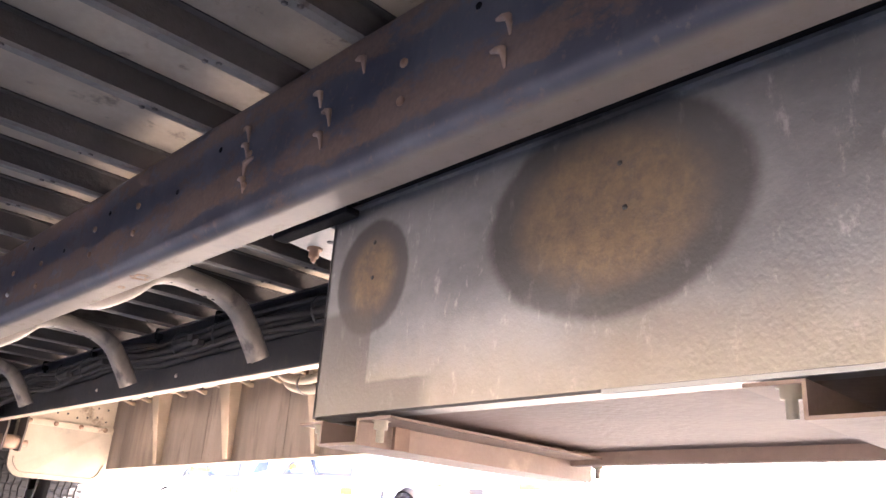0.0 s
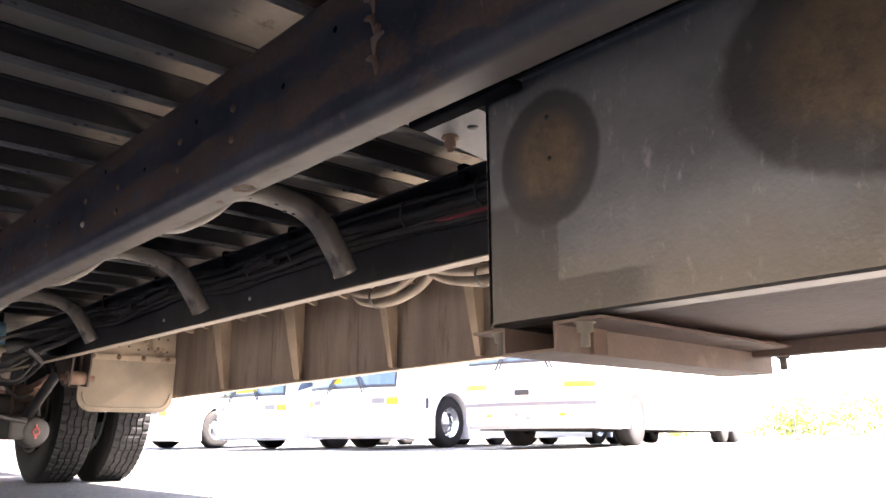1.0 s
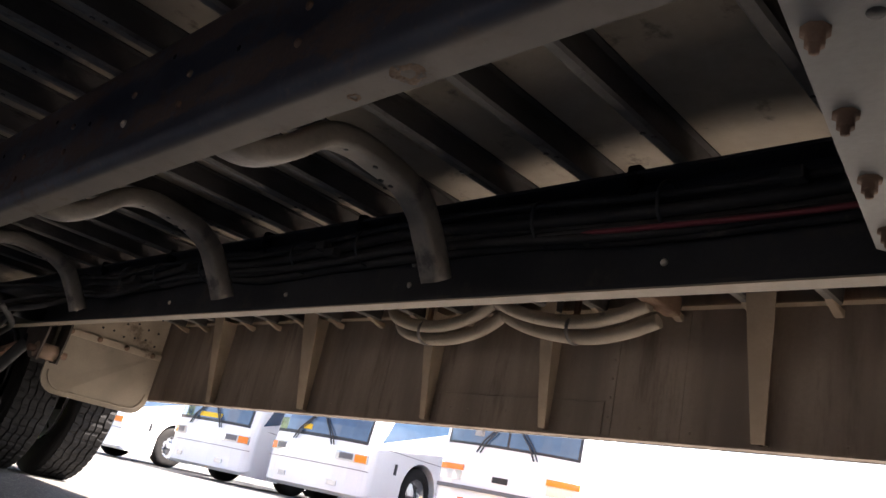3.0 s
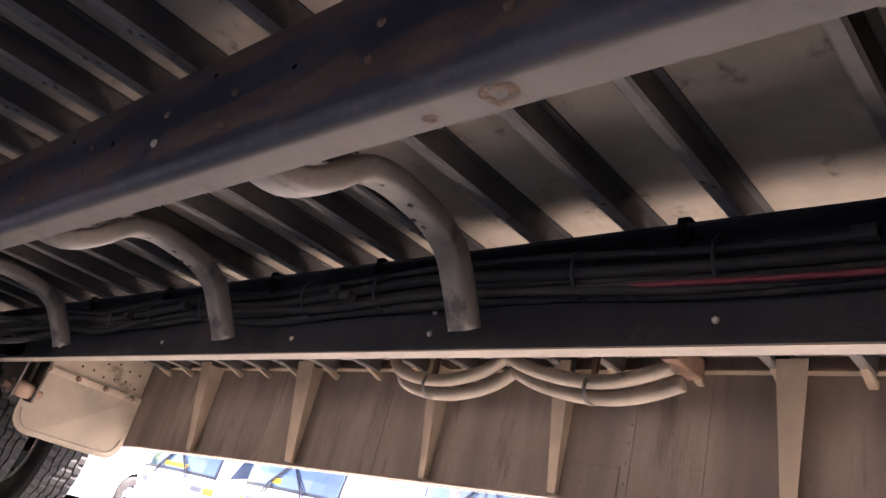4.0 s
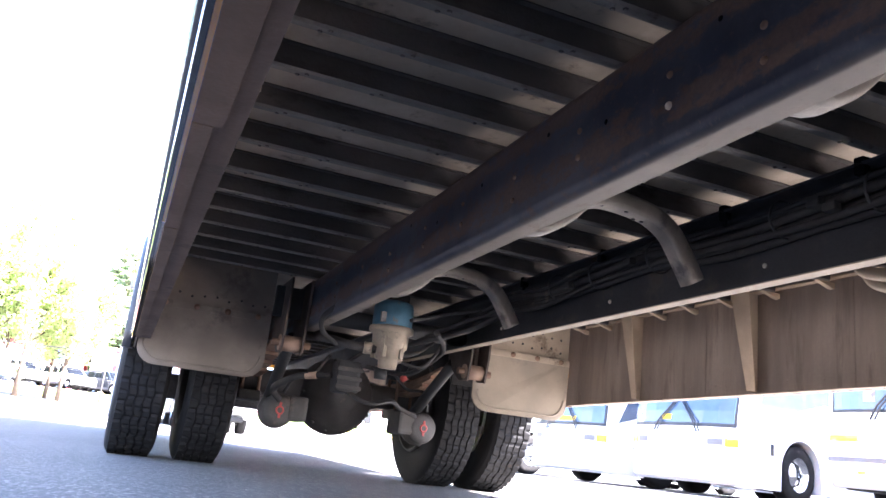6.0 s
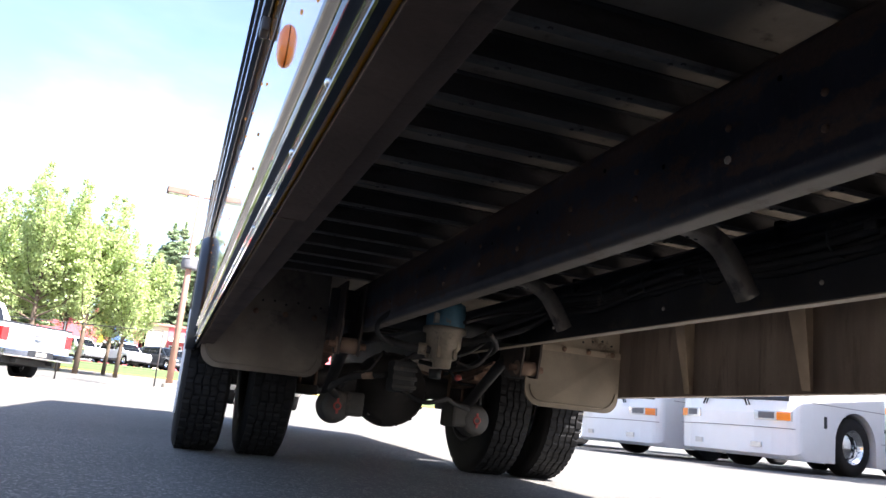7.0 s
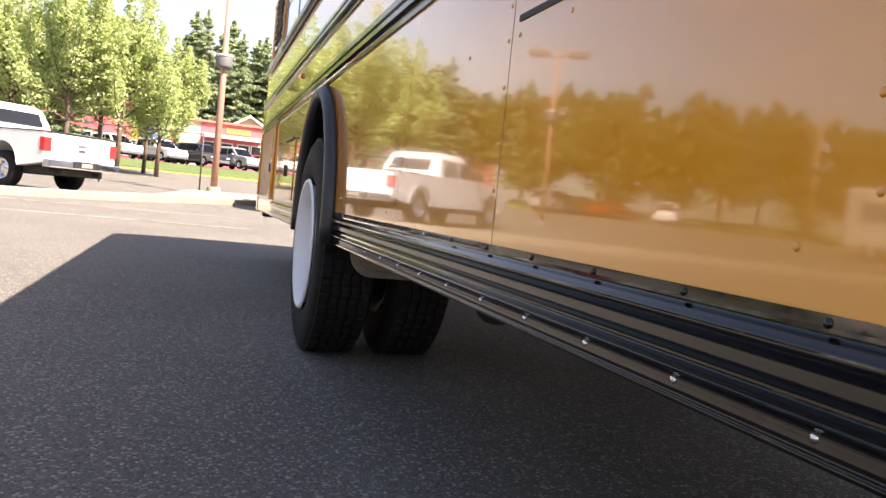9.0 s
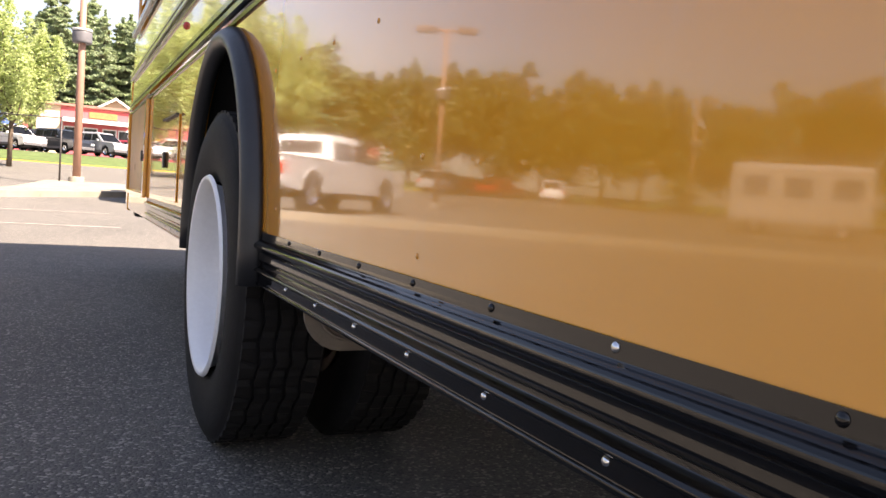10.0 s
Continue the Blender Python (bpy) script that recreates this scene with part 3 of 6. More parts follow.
def underfloor():
    """The floor sheet, and pressed crossmembers at nine-inch centres lying over the rails."""
    part("floor_pan", box(-1.185, 1.185, FRONT + 0.1, 6.60, FLOOR, FLOOR + 0.02), "pan", bus, "dusty grey-beige floor sheet")
    part("floor_pan", box(-1.185, 1.185, 8.3, REAR - 0.1, FLOOR, FLOOR + 0.02), "pan", bus, "dusty grey-beige floor sheet")
    part("floor_pan", box(-0.60, 0.60, 6.60, 8.3, FLOOR, FLOOR + 0.02), "pan", bus, "dusty grey-beige floor sheet")
    # hat-shaped crossmember
    t, w, f = 0.003, 0.0155, 0.018
    z0, z1 = RAIL_TOP + 0.001, FLOOR - 0.001
    prof = [(-w - f, z1), (-w - f, z1 - t), (-w - t, z1 - t), (-w, z0 + 0.006), (-w + 0.006, z0), (w - 0.006, z0), (w, z0 + 0.006), (w + t, z1 - t), (w + f, z1 - t), (w + f, z1)]
    me = bpy.data.meshes.new("crossmember")
    b = prism(prof, -1.17, 1.17, "x")
    for x in (-1.0, -0.82, -0.55, -0.25, 0.2, 0.7, 0.95):
        for k in range(2):
            own = lathe([(0.0, -0.004), (0.004, -0.003), (0.006, 0.0)], 6, "z")
            merged(b, moved(own, pose(x + 0.02 * k, 0.006 - 0.012 * k, z0)))
    # down-facing faces get the lighter colour that holds the ground's bounce
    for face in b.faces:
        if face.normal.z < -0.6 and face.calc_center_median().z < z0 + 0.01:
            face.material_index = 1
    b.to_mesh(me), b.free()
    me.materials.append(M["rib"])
    me.materials.append(M["rib_underlit"])
    gusset = bpy.data.meshes.new("gusset")
    b = prism([(1.11, z0 - 0.001), (1.20, z0 - 0.001), (1.20, z0 - 0.024), (1.185, z0 - 0.024)], -0.012, 0.012, "y", None, 0.002)
    b.to_mesh(gusset), b.free()
    gusset.materials.append(M["skirt_rib"])
    middle = (2.345, 2.58, 2.88, 3.10, 3.335, 3.595, 3.775, 3.975, 4.195, 4.445, 4.71, 4.985, 5.245, 5.485)
    for y in [2.345 - 0.2335 * k for k in range(13, 0, -1)] + list(middle) + [5.485 + 0.236 * k for k in range(1, 26)]:
        if not 6.6 < y < 8.4 and FRONT + 0.2 < y < REAR - 0.2:
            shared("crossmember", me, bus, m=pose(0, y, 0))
            if 2.4 < y < 6.6:
                shared("gusset", gusset, bus, m=pose(0, y, 0))
    # clamps that hold the body to the far rail
    clip = bpy.data.meshes.new("body_clip")
    b = box(0.325, 0.352, -0.014, 0.014, 0.955, 1.0, 0.004)
    merged(b, moved(lathe([(0, -0.02), (0.007, -0.02), (0.007, 0.0)], 6), pose(0.338, 0, 0.957)))
    b.to_mesh(clip), b.free()
    clip.materials.append(M["pitch"])
    for y in (2.98, 3.84, 4.32, 4.98, 5.6):
        shared("body_clip", clip, rail_far, m=pose(0, y, 0))


underfloor()


def arched_member(y):
    """A stamped crossmember that arches from rail to rail, rounded in section."""
    line = curve([(-0.415, 0, 0.842), (-0.33, 0, 0.828), (-0.25, 0, 0.828), (-0.18, 0, 0.868), (-0.11, 0, 0.935), (-0.04, 0, 0.957), (0.04, 0, 0.954),
                  (0.12, 0, 0.940), (0.185, 0, 0.905), (0.226, 0, 0.855), (0.256, 0, 0.81), (0.284, 0, 0.764)], 4)
    own = bmesh.new()
    rings = []
    for i, p in enumerate(line):
        along = i / (len(line) - 1)
        hx, hy = 0.026 + 0.004 * max(0.0, min(1.0, (along - 0.6) / 0.25)), 0.040 - 0.010 * along
        section = [(s * (hx - 0.014) + 0.014 * math.cos(a), q * (hy - 0.014) + 0.014 * math.sin(a))
                   for s, q, a0 in ((1, 1, 0), (-1, 1, 90), (-1, -1, 180), (1, -1, 270)) for a in (radians(a0 + k * 30) for k in range(4))]
        d = (line[min(i + 1, len(line) - 1)] - line[max(i - 1, 0)]).normalized()
        nrm = Vector((-d.z, 0, d.x))
        rings.append([own.verts.new(p + nrm * u + Vector((0, v, 0))) for u, v in section])
    n = len(section)
    for a, b in zip(rings, rings[1:]):
        for k in range(n):
            f = own.faces.new((a[k], a[(k + 1) % n], b[(k + 1) % n], b[k]))
            f.smooth = True
    own.faces.new(rings[0]), own.faces.new(rings[-1][::-1])
    bmesh.ops.recalc_face_normals(own, faces=own.faces)
    me = bpy.data.meshes.get("arched_member")
    if me is None:
        me = bpy.data.meshes.new("arched_member")
        own.to_mesh(me)
        me.materials.append(M["arch"])
    own.free()
    arch = shared("arched_member", me, bus, "dusty grey arched crossmember bolted between the rails", pose(0, y, 0))
    hole = bpy.data.meshes.get("punched_hole")
    if hole is None:
        hole = bpy.data.meshes.new("punched_hole")
        b = lathe([(0.0, -0.0015), (0.006, -0.001), (0.0065, 0.002)], 10)
        b.to_mesh(hole), b.free()
        hole.materials.append(M["dark_steel"])
    for x, yy, z in ((-0.055, -0.012, 0.9288), (0.03, -0.012, 0.928), (0.10, 0.01, 0.918), (-0.30, -0.012, 0.801), (0.075, 0.018, 0.922)):
        shared("punched_hole", hole, arch, m=pose(x, yy, z))


for y in (3.437, 4.393, 5.58):
    arched_member(y)


def cables():
    """A taped bundle along the inside of the far rail."""
    random.seed(3)
    bundle = None
    for k in range(9):
        x0, z0 = 0.350 + 0.026 * random.uniform(-1, 1), 0.905 + 0.042 * random.uniform(-1, 1)
        pts = [(x0 + random.uniform(-0.012, 0.012), 1.2 + 0.35 * i, z0 + random.uniform(-0.012, 0.012) - 0.012 * math.sin(i * 1.7)) for i in range(14)]
        pts += [(0.30 - 0.02 * k % 0.1, 5.95, 0.86 - 0.01 * k), (0.2 - 0.02 * k, 6.2, 0.80 - 0.012 * k)]
        b = tube(curve(pts, 4), random.choice((0.008, 0.011, 0.014)), 7)
        if bundle is None:
            bundle = part("wiring_loom", b, "cable", bus, "grey-black wiring loom tied along the frame rail")
        else:
            part("cable", b, "cable", bundle)
    part("cable", tube(curve([(0.325, 1.6, 0.865), (0.315, 2.2, 0.858), (0.31, 2.6, 0.845), (0.315, 2.95, 0.852), (0.34, 3.18, 0.872)], 6), 0.006, 7), "red_cable", bundle, "red cable")
    tie = bpy.data.meshes.new("cable_tie")
    b = lathe([(0.052, -0.004), (0.055, -0.003), (0.055, 0.003), (0.052, 0.004)], 18, "y")
    b.to_mesh(tie), b.free()
    tie.materials.append(M["dark_steel"])
    for y in (2.55, 2.9, 3.2, 3.8, 4.1, 4.65, 5.0, 5.3, 5.8):
        shared("cable_tie", tie, bundle, m=pose(0.350, y, 0.905))
    conn = bpy.data.meshes.new("connector")
    b = box(-0.014, 0.014, -0.02, 0.02, -0.012, 0.012, 0.004)
    b.to_mesh(conn), b.free()
    conn.materials.append(M["cable"])
    for y, z in ((3.95, 0.905), (3.9, 0.88), (2.65, 0.91), (4.75, 0.9), (5.15, 0.88)):
        shared("connector", conn, bundle, m=pose(0.303, y, z))


cables()


def hoses():
    """Two sagging pairs of fat hoses strapped under the far floor."""
    top = None
    for k, (dx, dz) in enumerate(((0.0, 0.012), (0.03, -0.028))):
        for pts in (((4.44, 0.955), (4.39, 0.90), (4.26, 0.868), (4.12, 0.868), (3.99, 0.90), (3.90, 0.955)),
                    ((3.90, 0.945), (3.80, 0.905), (3.66, 0.875), (3.53, 0.868), (3.42, 0.885), (3.325, 0.915))):
            b = tube(curve([(1.0 + dx, y - 0.02 * k, z + 0.022 + dz) for y, z in pts], 5), 0.022, 12)
            if top is None:
                top = part("heater_hose", b, "hose", bus, "dusty beige hoses sagging from straps")
            else:
                part("hose", b, "hose", top)
    for y, z in ((4.23, 0.888), (3.58, 0.888)):
        b = lathe([(0.042, -0.006), (0.046, -0.005), (0.046, 0.005), (0.042, 0.006)], 16, "y")
        part("hose_clamp", moved(b, pose(1.015, y, z - 0.008)), "weld", top)
        part("strap", box(1.008, 1.022, y - 0.008, y + 0.008, z, FLOOR), "rusty", top)
    part("hose_bracket", box(0.95, 1.12, 3.29, 3.34, 0.95, 1.01, 0.008), "rusty", top)


hoses()


def lift(y):
    """The far skirt's lower edge climbs a little towards the front."""
    return 0.0118 * (5.2 - y)


def raised_edge(b):
    for v in b.verts:
        if v.co.z < 0.62 and v.co.y < 7.3:
            v.co.z += lift(v.co.y)
    return b


def far_skirt():
    """The inside of the far skirt, with tapering stays and a riveted patch."""
    s = part("skirt_panel", raised_edge(box(1.205, 1.2125, FRONT, AXLE - 0.54, 0.575, 1.61)), "skirt", bus, "dusty brown inner face of the skirt panel")
    part("skirt_flange", raised_edge(box(1.165, 1.2045, FRONT, 6.55, 0.570, 0.575)), "skirt", s)
    part("floor_angle", box(1.17, 1.2045, FRONT, 6.55, 1.0, 1.005), "skirt_rib", s)
    part("patch_panel", raised_edge(box(1.199, 1.2045, 3.562, 4.345, 0.582, 0.705, 0.002)), "skirt", s, "riveted repair strip")
    part("seam_strip", raised_edge(box(1.200, 1.2045, 3.53, 3.556, 0.576, 0.99, 0.002)), "skirt", s)
    riv = bpy.data.meshes.new("skirt_rivet")
    b = lathe([(0.0, -0.003), (0.003, -0.0024), (0.0045, 0.0)], 8, "x")
    b.to_mesh(riv), b.free()
    riv.materials.append(M["skirt"])
    random.seed(5)
    for k in range(7):
        shared("rivet", riv, s, m=pose(1.1995, 3.543, 0.60 + 0.06 * k))
    for k in range(9):
        shared("rivet", riv, s, m=pose(1.1985, 3.60 + 0.088 * k, 0.652 + 0.004 * math.sin(k * 2.0)))
    part("lap_seam", box(1.2005, 1.2045, 3.562, 4.345, 0.706, 0.711, 0.001), "skirt", s)
    for y in (2.72, 3.30, 4.62, 5.42):
        part("lap_seam", raised_edge(box(1.2015, 1.2045, y, y + 0.018, 0.576, 0.99, 0.001)), "skirt", s)
    for y in np.arange(0.4, 6.9, 0.19):
        shared("rivet", riv, s, m=pose(1.2045, float(y) + random.uniform(-0.02, 0.02), 0.622 + random.uniform(-0.012, 0.012)))
    for k, y in enumerate((5.905, 5.10, 4.318, 3.764, 3.06, 2.35, 1.65)):
        wide = (0.07, 0.085, 0.045, 0.05, 0.065, 0.06, 0.06)[k]
        b = bmesh.new()
        top, low = 1.0, 0.585 + lift(y)
        verts = [(1.085, top), (1.20, top), (1.20, low), (1.165, low)]
        prism(verts, y - 0.0025, y + 0.0025, "y", b)
        # folded face towards the middle of the bus
        f0 = [b.verts.new(p) for p in ((1.085, y - wide * 0.9, top), (1.085, y + wide * 0.35, top), (1.165, y + wide * 0.2, low), (1.165, y - wide * 0.35, low))]
        f1 = [b.verts.new((v.co.x - 0.005, v.co.y, v.co.z)) for v in f0]
        b.faces.new(f0), b.faces.new(f1[::-1])
        for i in range(4):
            b.faces.new((f0[i], f1[i], f1[(i + 1) % 4], f0[(i + 1) % 4]))
        bmesh.ops.recalc_face_normals(b, faces=b.faces)
        part("skirt_stay", b, "skirt_rib", bus, "tan tapering sheet-steel skirt stay")


far_skirt()


def fuel_tank():
    """The guarded fuel tank between the rails, on two hat-section hangers."""
    x0, x1, y0, y1, z0, z1 = -0.30, 0.24, 0.35, 2.278, 0.428, 0.83
    tank = part("fuel_tank", box(x0 + 0.012, x1, y0, y1 - 0.012, z0 + 0.022, 0.75, 0.01), "tank_floor", bus, "boxed fuel tank between the rails")
    guard = part("tank_guard", prism([(x0, z0 + 0.003), (x0 + 0.005, z0), (x0 + 0.04, z0), (x0 + 0.04, z0 + 0.004), (x0 + 0.006, z0 + 0.006), (x0 + 0.006, 0.770), (x0 - 0.010, 0.770), (x0 - 0.010, 0.765), (x0, 0.765)],
                                     y0, y1), "galv", tank, "grey galvanised guard plate with two round rust stains")
    part("guard_edge", box(x0 - 0.002, x0 + 0.004, y0, 1.74, z0 - 0.003, z0 + 0.003, 0.001), "pale_plate", guard, "bright flaking lower edge")
    part("end_plate", box(x0, x1, y1 - 0.008, y1 + 0.001, z0, 0.775, 0.002), "galv", tank)
    part("tank_underside", box(x0 + 0.03, x1, y0, y1 - 0.01, z0 + 0.006, z0 + 0.016), "tank_floor", tank, "reddish dusty tank underside")
    part("far_edge", box(x1 - 0.02, x1 + 0.006, y0, y1, z0 - 0.018, z0 + 0.03, 0.004), "brown", tank)
    hole = bpy.data.meshes.new("guard_hole")
    b = lathe([(0.0, -0.0015), (0.0034, -0.001), (0.004, 0.001)], 10, "x")
    b.to_mesh(hole), b.free()
    hole.materials.append(M["dark_steel"])
    for y, z in ((1.713, 0.700), (1.707, 0.641), (2.165, 0.699), (2.163, 0.640)):
        shared("bolt_hole", hole, guard, m=pose(x0, y, z))
    # black strip added as the shade in the gap between rail and guard
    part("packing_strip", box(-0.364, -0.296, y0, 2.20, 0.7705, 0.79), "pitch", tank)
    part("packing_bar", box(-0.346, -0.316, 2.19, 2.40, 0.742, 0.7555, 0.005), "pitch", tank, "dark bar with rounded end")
    for yc in (2.212, 1.48):
        t, w, d = 0.004, 0.042, 0.038
        zt = z0 - 0.004
        prof = [(yc - w - 0.075, zt), (yc - w, zt), (yc - w, zt - d + t), (yc + w, zt - d + t), (yc + w, zt), (yc + w + 0.060, zt),
                (yc + w + 0.060, zt - t), (yc + w + t, zt - t), (yc + w + t, zt - d), (yc - w - t, zt - d), (yc - w - t, zt - t), (yc - w - 0.075, zt - t)]
        hanger = part("tank_hanger", prism(prof, x0 + 0.003, x1 + 0.05, "x"), "brown", tank, "dusty brown hat-section hanger")
        part("gusset", prism([(x0 + 0.07, zt - d), (x0 + 0.10, zt - d), (x0 + 0.10, zt), (x0 + 0.07, zt)], yc - w - 0.012, yc - w - 0.005, "y"), "rusty", hanger)
        for x in (x0 + 0.018, x1 + 0.02):
            for dy in (-w - 0.038, w + 0.02):
                b = lathe([(0.0, 0.014), (0.013, 0.014), (0.013, 0.0), (0.006, 0.0), (0.006, -0.008)], 6)
                nut = lathe([(0.014, -0.006), (0.014, -0.009), (0.0105, -0.009), (0.0105, -0.020), (0.006, -0.020), (0.006, -0.038), (0.0, -0.039)], 12, "z")
                part("hanger_bolt", moved(merged(b, nut), pose(x, yc + dy, zt + 0.004)), "tan_cast", hanger, "dull bolt with threaded end")
    for k in range(5):
        part("underside_clip", box(0.0 + 0.06 * k, 0.035 + 0.06 * k, 2.15 - 0.01 * k, 2.162 - 0.01 * k, z0 - 0.002, z0 + 0.006, 0.002), "rusty", tank)
    # mounting crossmember at the tank's end: pale flange with bolts
    flange = part("tank_crossmember", prism([(-0.349, 2.295), (0.30, 2.36), (0.30, 2.505), (0.285, 2.516), (-0.349, 2.416)], 0.758, 0.764, "z"), "pale_plate", bus, "pale bolted mounting crossmember by the tank")
    part("crossmember_web", box(-0.345, 0.345, 2.284, 2.294, 0.765, 0.98, 0.002), "dark_steel", flange)
    for x in (-0.247, -0.092, 0.066, 0.224):
        b = lathe([(0.015, 0.0), (0.015, -0.004), (0.010, -0.004), (0.010, -0.018), (0.006, -0.018), (0.005, -0.026), (0.0, -0.027)], 8)
        part("flange_bolt", moved(b, pose(x, 2.448 + 0.153 * x, 0.758)), "rusty", flange, "rusty bolt end")
    hole2 = bpy.data.meshes.new("flange_hole")
    b = lathe([(0.0, -0.0015), (0.009, -0.001), (0.010, 0.001)], 10)
    b.to_mesh(hole2), b.free()
    hole2.materials.append(M["dark_steel"])
    for x in (-0.248, -0.094, 0.055):
        shared("flange_hole", hole2, flange, m=pose(x, 2.393 + 0.145 * x, 0.758))


fuel_tank()


def mud_flap(side, x0, x1, y, low):
    """A rubber flap on a perforated panel ahead of the dual wheels."""
    r, mid, top = 0.09, 0.80, FLOOR - 0.002
    prof = [(x0, mid)] + [(x0 + r - r * math.sin(a), low + r - r * math.cos(a)) for a in (math.pi / 2 * (1 - k / 6) for k in range(7))]
    prof += [(x1 - r + r * math.sin(a), low + r - r * math.cos(a)) for a in (math.pi / 2 * k / 6 for k in range(7))] + [(x1, mid)]
    b = bmesh.new()
    prism([(side * x, z) for x, z in prof], y - 0.006, y + 0.006, "y", b)
    for v in b.verts:
        v.co.y += 0.018 * math.sin(v.co.x * 6.0) * (mid - v.co.z) / 0.35
    # the near side takes the darker copy that has shade painted in
    plate = "flap_metal" if side > 0 else "flap_shaded"
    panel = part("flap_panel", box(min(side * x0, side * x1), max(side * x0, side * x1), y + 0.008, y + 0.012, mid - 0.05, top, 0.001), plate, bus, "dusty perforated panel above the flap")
    flap = part("mud_flap", b, "flap" if side > 0 else "flap_shaded", panel, "dusty beige rubber mud flap with rounded corners")
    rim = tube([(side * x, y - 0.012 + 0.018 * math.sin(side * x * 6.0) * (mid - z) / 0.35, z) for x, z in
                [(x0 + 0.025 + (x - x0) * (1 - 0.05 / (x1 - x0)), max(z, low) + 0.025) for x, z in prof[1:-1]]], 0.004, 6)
    part("moulded_rim", rim, "flap" if side > 0 else "flap_shaded", panel)
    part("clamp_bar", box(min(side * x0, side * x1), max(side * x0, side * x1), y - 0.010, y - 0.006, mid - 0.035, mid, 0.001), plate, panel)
    hole = bpy.data.meshes.get("panel_hole")
    if hole is None:
        hole = bpy.data.meshes.new("panel_hole")
        h = lathe([(0.0, -0.0015), (0.006, -0.001), (0.007, 0.002)], 8, "y")
        h.to_mesh(hole), h.free()
        hole.materials.append(M["dark_steel"])
    random.seed(8 + side)
    for i in range(9):
        for k in range(3 if side > 0 else 1):
            shared("panel_hole", hole, panel, m=pose(side * (x0 + 0.04 + 0.062 * i), y + 0.007, mid + 0.05 + 0.07 * k + random.uniform(-0.015, 0.015)))
    for i in range(4):
        h = lathe([(0.0, -0.012), (0.012, -0.010), (0.016, 0.0)], 8, "y")
        part("flap_bolt", moved(h, pose(side * (x0 + 0.07 + 0.155 * i), y - 0.010, mid - 0.016)), "rusty", panel)


mud_flap(-1, 0.575, 1.200, 6.68, 0.470)
mud_flap(1, 0.53, 1.12, 6.49, 0.452)


def tyre_mesh():
    """A truck tyre with five zigzag ribs, turned about x, width centred on 0."""
    R, w = 0.525, 0.135
    prof = [(0.300, -0.105), (0.315, -0.118), (0.345, -0.130), (0.42, w * -1.03), (0.475, -0.134), (0.500, -0.124), (0.516, -0.112)]
    marks = [6] * 1
    edges = [-0.112, -0.070, -0.062, -0.026, -0.018, 0.018, 0.026, 0.062, 0.070, 0.112]
    tread = []
    for a, b in zip(edges[::2], edges[1::2]):
        tread += [(R - 0.010, a), (R + 0.001, a + 0.001), (R + 0.001, b - 0.001), (R - 0.010, b)]
    zig = {}
    body = prof[:-1]
    for i in range(len(tread)):
        if 2 <= i <= len(tread) - 3:
            zig[len(body) + i] = True
    body = body + tread + [(r, -h) for r, h in reversed(prof[:-1])]
    me = bpy.data.meshes.new("tyre")
    steps = 216
    b = lathe(body, steps, "x", wobble=lambda i, s: (0.005 * (abs((s % 8) - 4) / 2 - 1)) if i in zig else 0.0)
    # sipes: every fourth step of the raised ribs is cut down
    for v in b.verts:
        r = math.hypot(v.co.y, v.co.z)
        s = round(math.atan2(v.co.z, v.co.y) / (2 * math.pi) * steps) % steps
        if r > R - 0.004 and s % 4 == (0 if abs(v.co.x) > 0.066 else 2):
            k = (R - (0.008 if abs(v.co.x) > 0.066 else 0.005)) / r
            v.co.y, v.co.z = v.co.y * k, v.co.z * k
    for f in b.faces:
        f.smooth = min(math.hypot(v.co.y, v.co.z) for v in f.verts) < R - 0.03
    # shoulder and rib cuts
    b.to_mesh(me), b.free()
    me.materials.append(M["tyre"])
    return me


TYRE = tyre_mesh()


def rim_mesh(material, dish):
    prof = [(0.322, 0.138), (0.316, 0.148), (0.304, 0.146), (0.292, 0.112), (0.284, 0.085), (0.276, dish + 0.02), (0.255, dish), (0.20, dish + 0.004), (0.17, dish + 0.03),
            (0.13, dish + 0.035), (0.11, dish + 0.02), (0.0, dish + 0.02)]
    b = lathe(prof, 48, "x")
    merged(b, lathe([(0.276, dish), (0.276, -0.12), (0.318, -0.13)], 48, "x"))
    me = bpy.data.meshes.new("rim")
    b.to_mesh(me), b.free()
    me.materials.append(M[material])
    return me


RIM, INNER_RIM = rim_mesh("white_rim", -0.02), rim_mesh("cast", -0.02)
NUT = bpy.data.meshes.new("wheel_nut")
nb = lathe([(0.0, 0.028), (0.010, 0.028), (0.016, 0.020), (0.016, 0.0)], 6, "x")
nb.to_mesh(NUT), nb.free()
NUT.materials.append(M["bolt"])


def wheel(x, y, z, side, inner=False):
    """One wheel: hub, tyre, lugs, white rim and nuts. side: which way its dished face looks."""
    hub = part("wheel", lathe([(0.0, 0.075), (0.07, 0.07), (0.09, 0.05), (0.10, -0.02), (0.12, -0.10)], 20, "x"), "cast", bus, "dual truck wheel with white rim and worn zigzag tread")
    hub.matrix_basis = pose(x, y, z, 0, 0, 0 if side > 0 else 180)
    shared("tyre", TYRE, hub, "black truck tyre, dusty tread")
    shared("rim", INNER_RIM if inner else RIM, hub, "dusty steel rim" if inner else "white painted steel rim")
    for k in range(10):
        a = 2 * math.pi * k / 10
        shared("wheel_nut", NUT, hub, m=pose(0.012, 0.143 * math.cos(a), 0.143 * math.sin(a)))
    return hub


for s in (-1, 1):
    wheel(s * 1.125, AXLE, 0.525, s)
    wheel(s * 0.755, AXLE, 0.525, -s, True)
    wheel(s * 1.0, 0.35, 0.525, s)


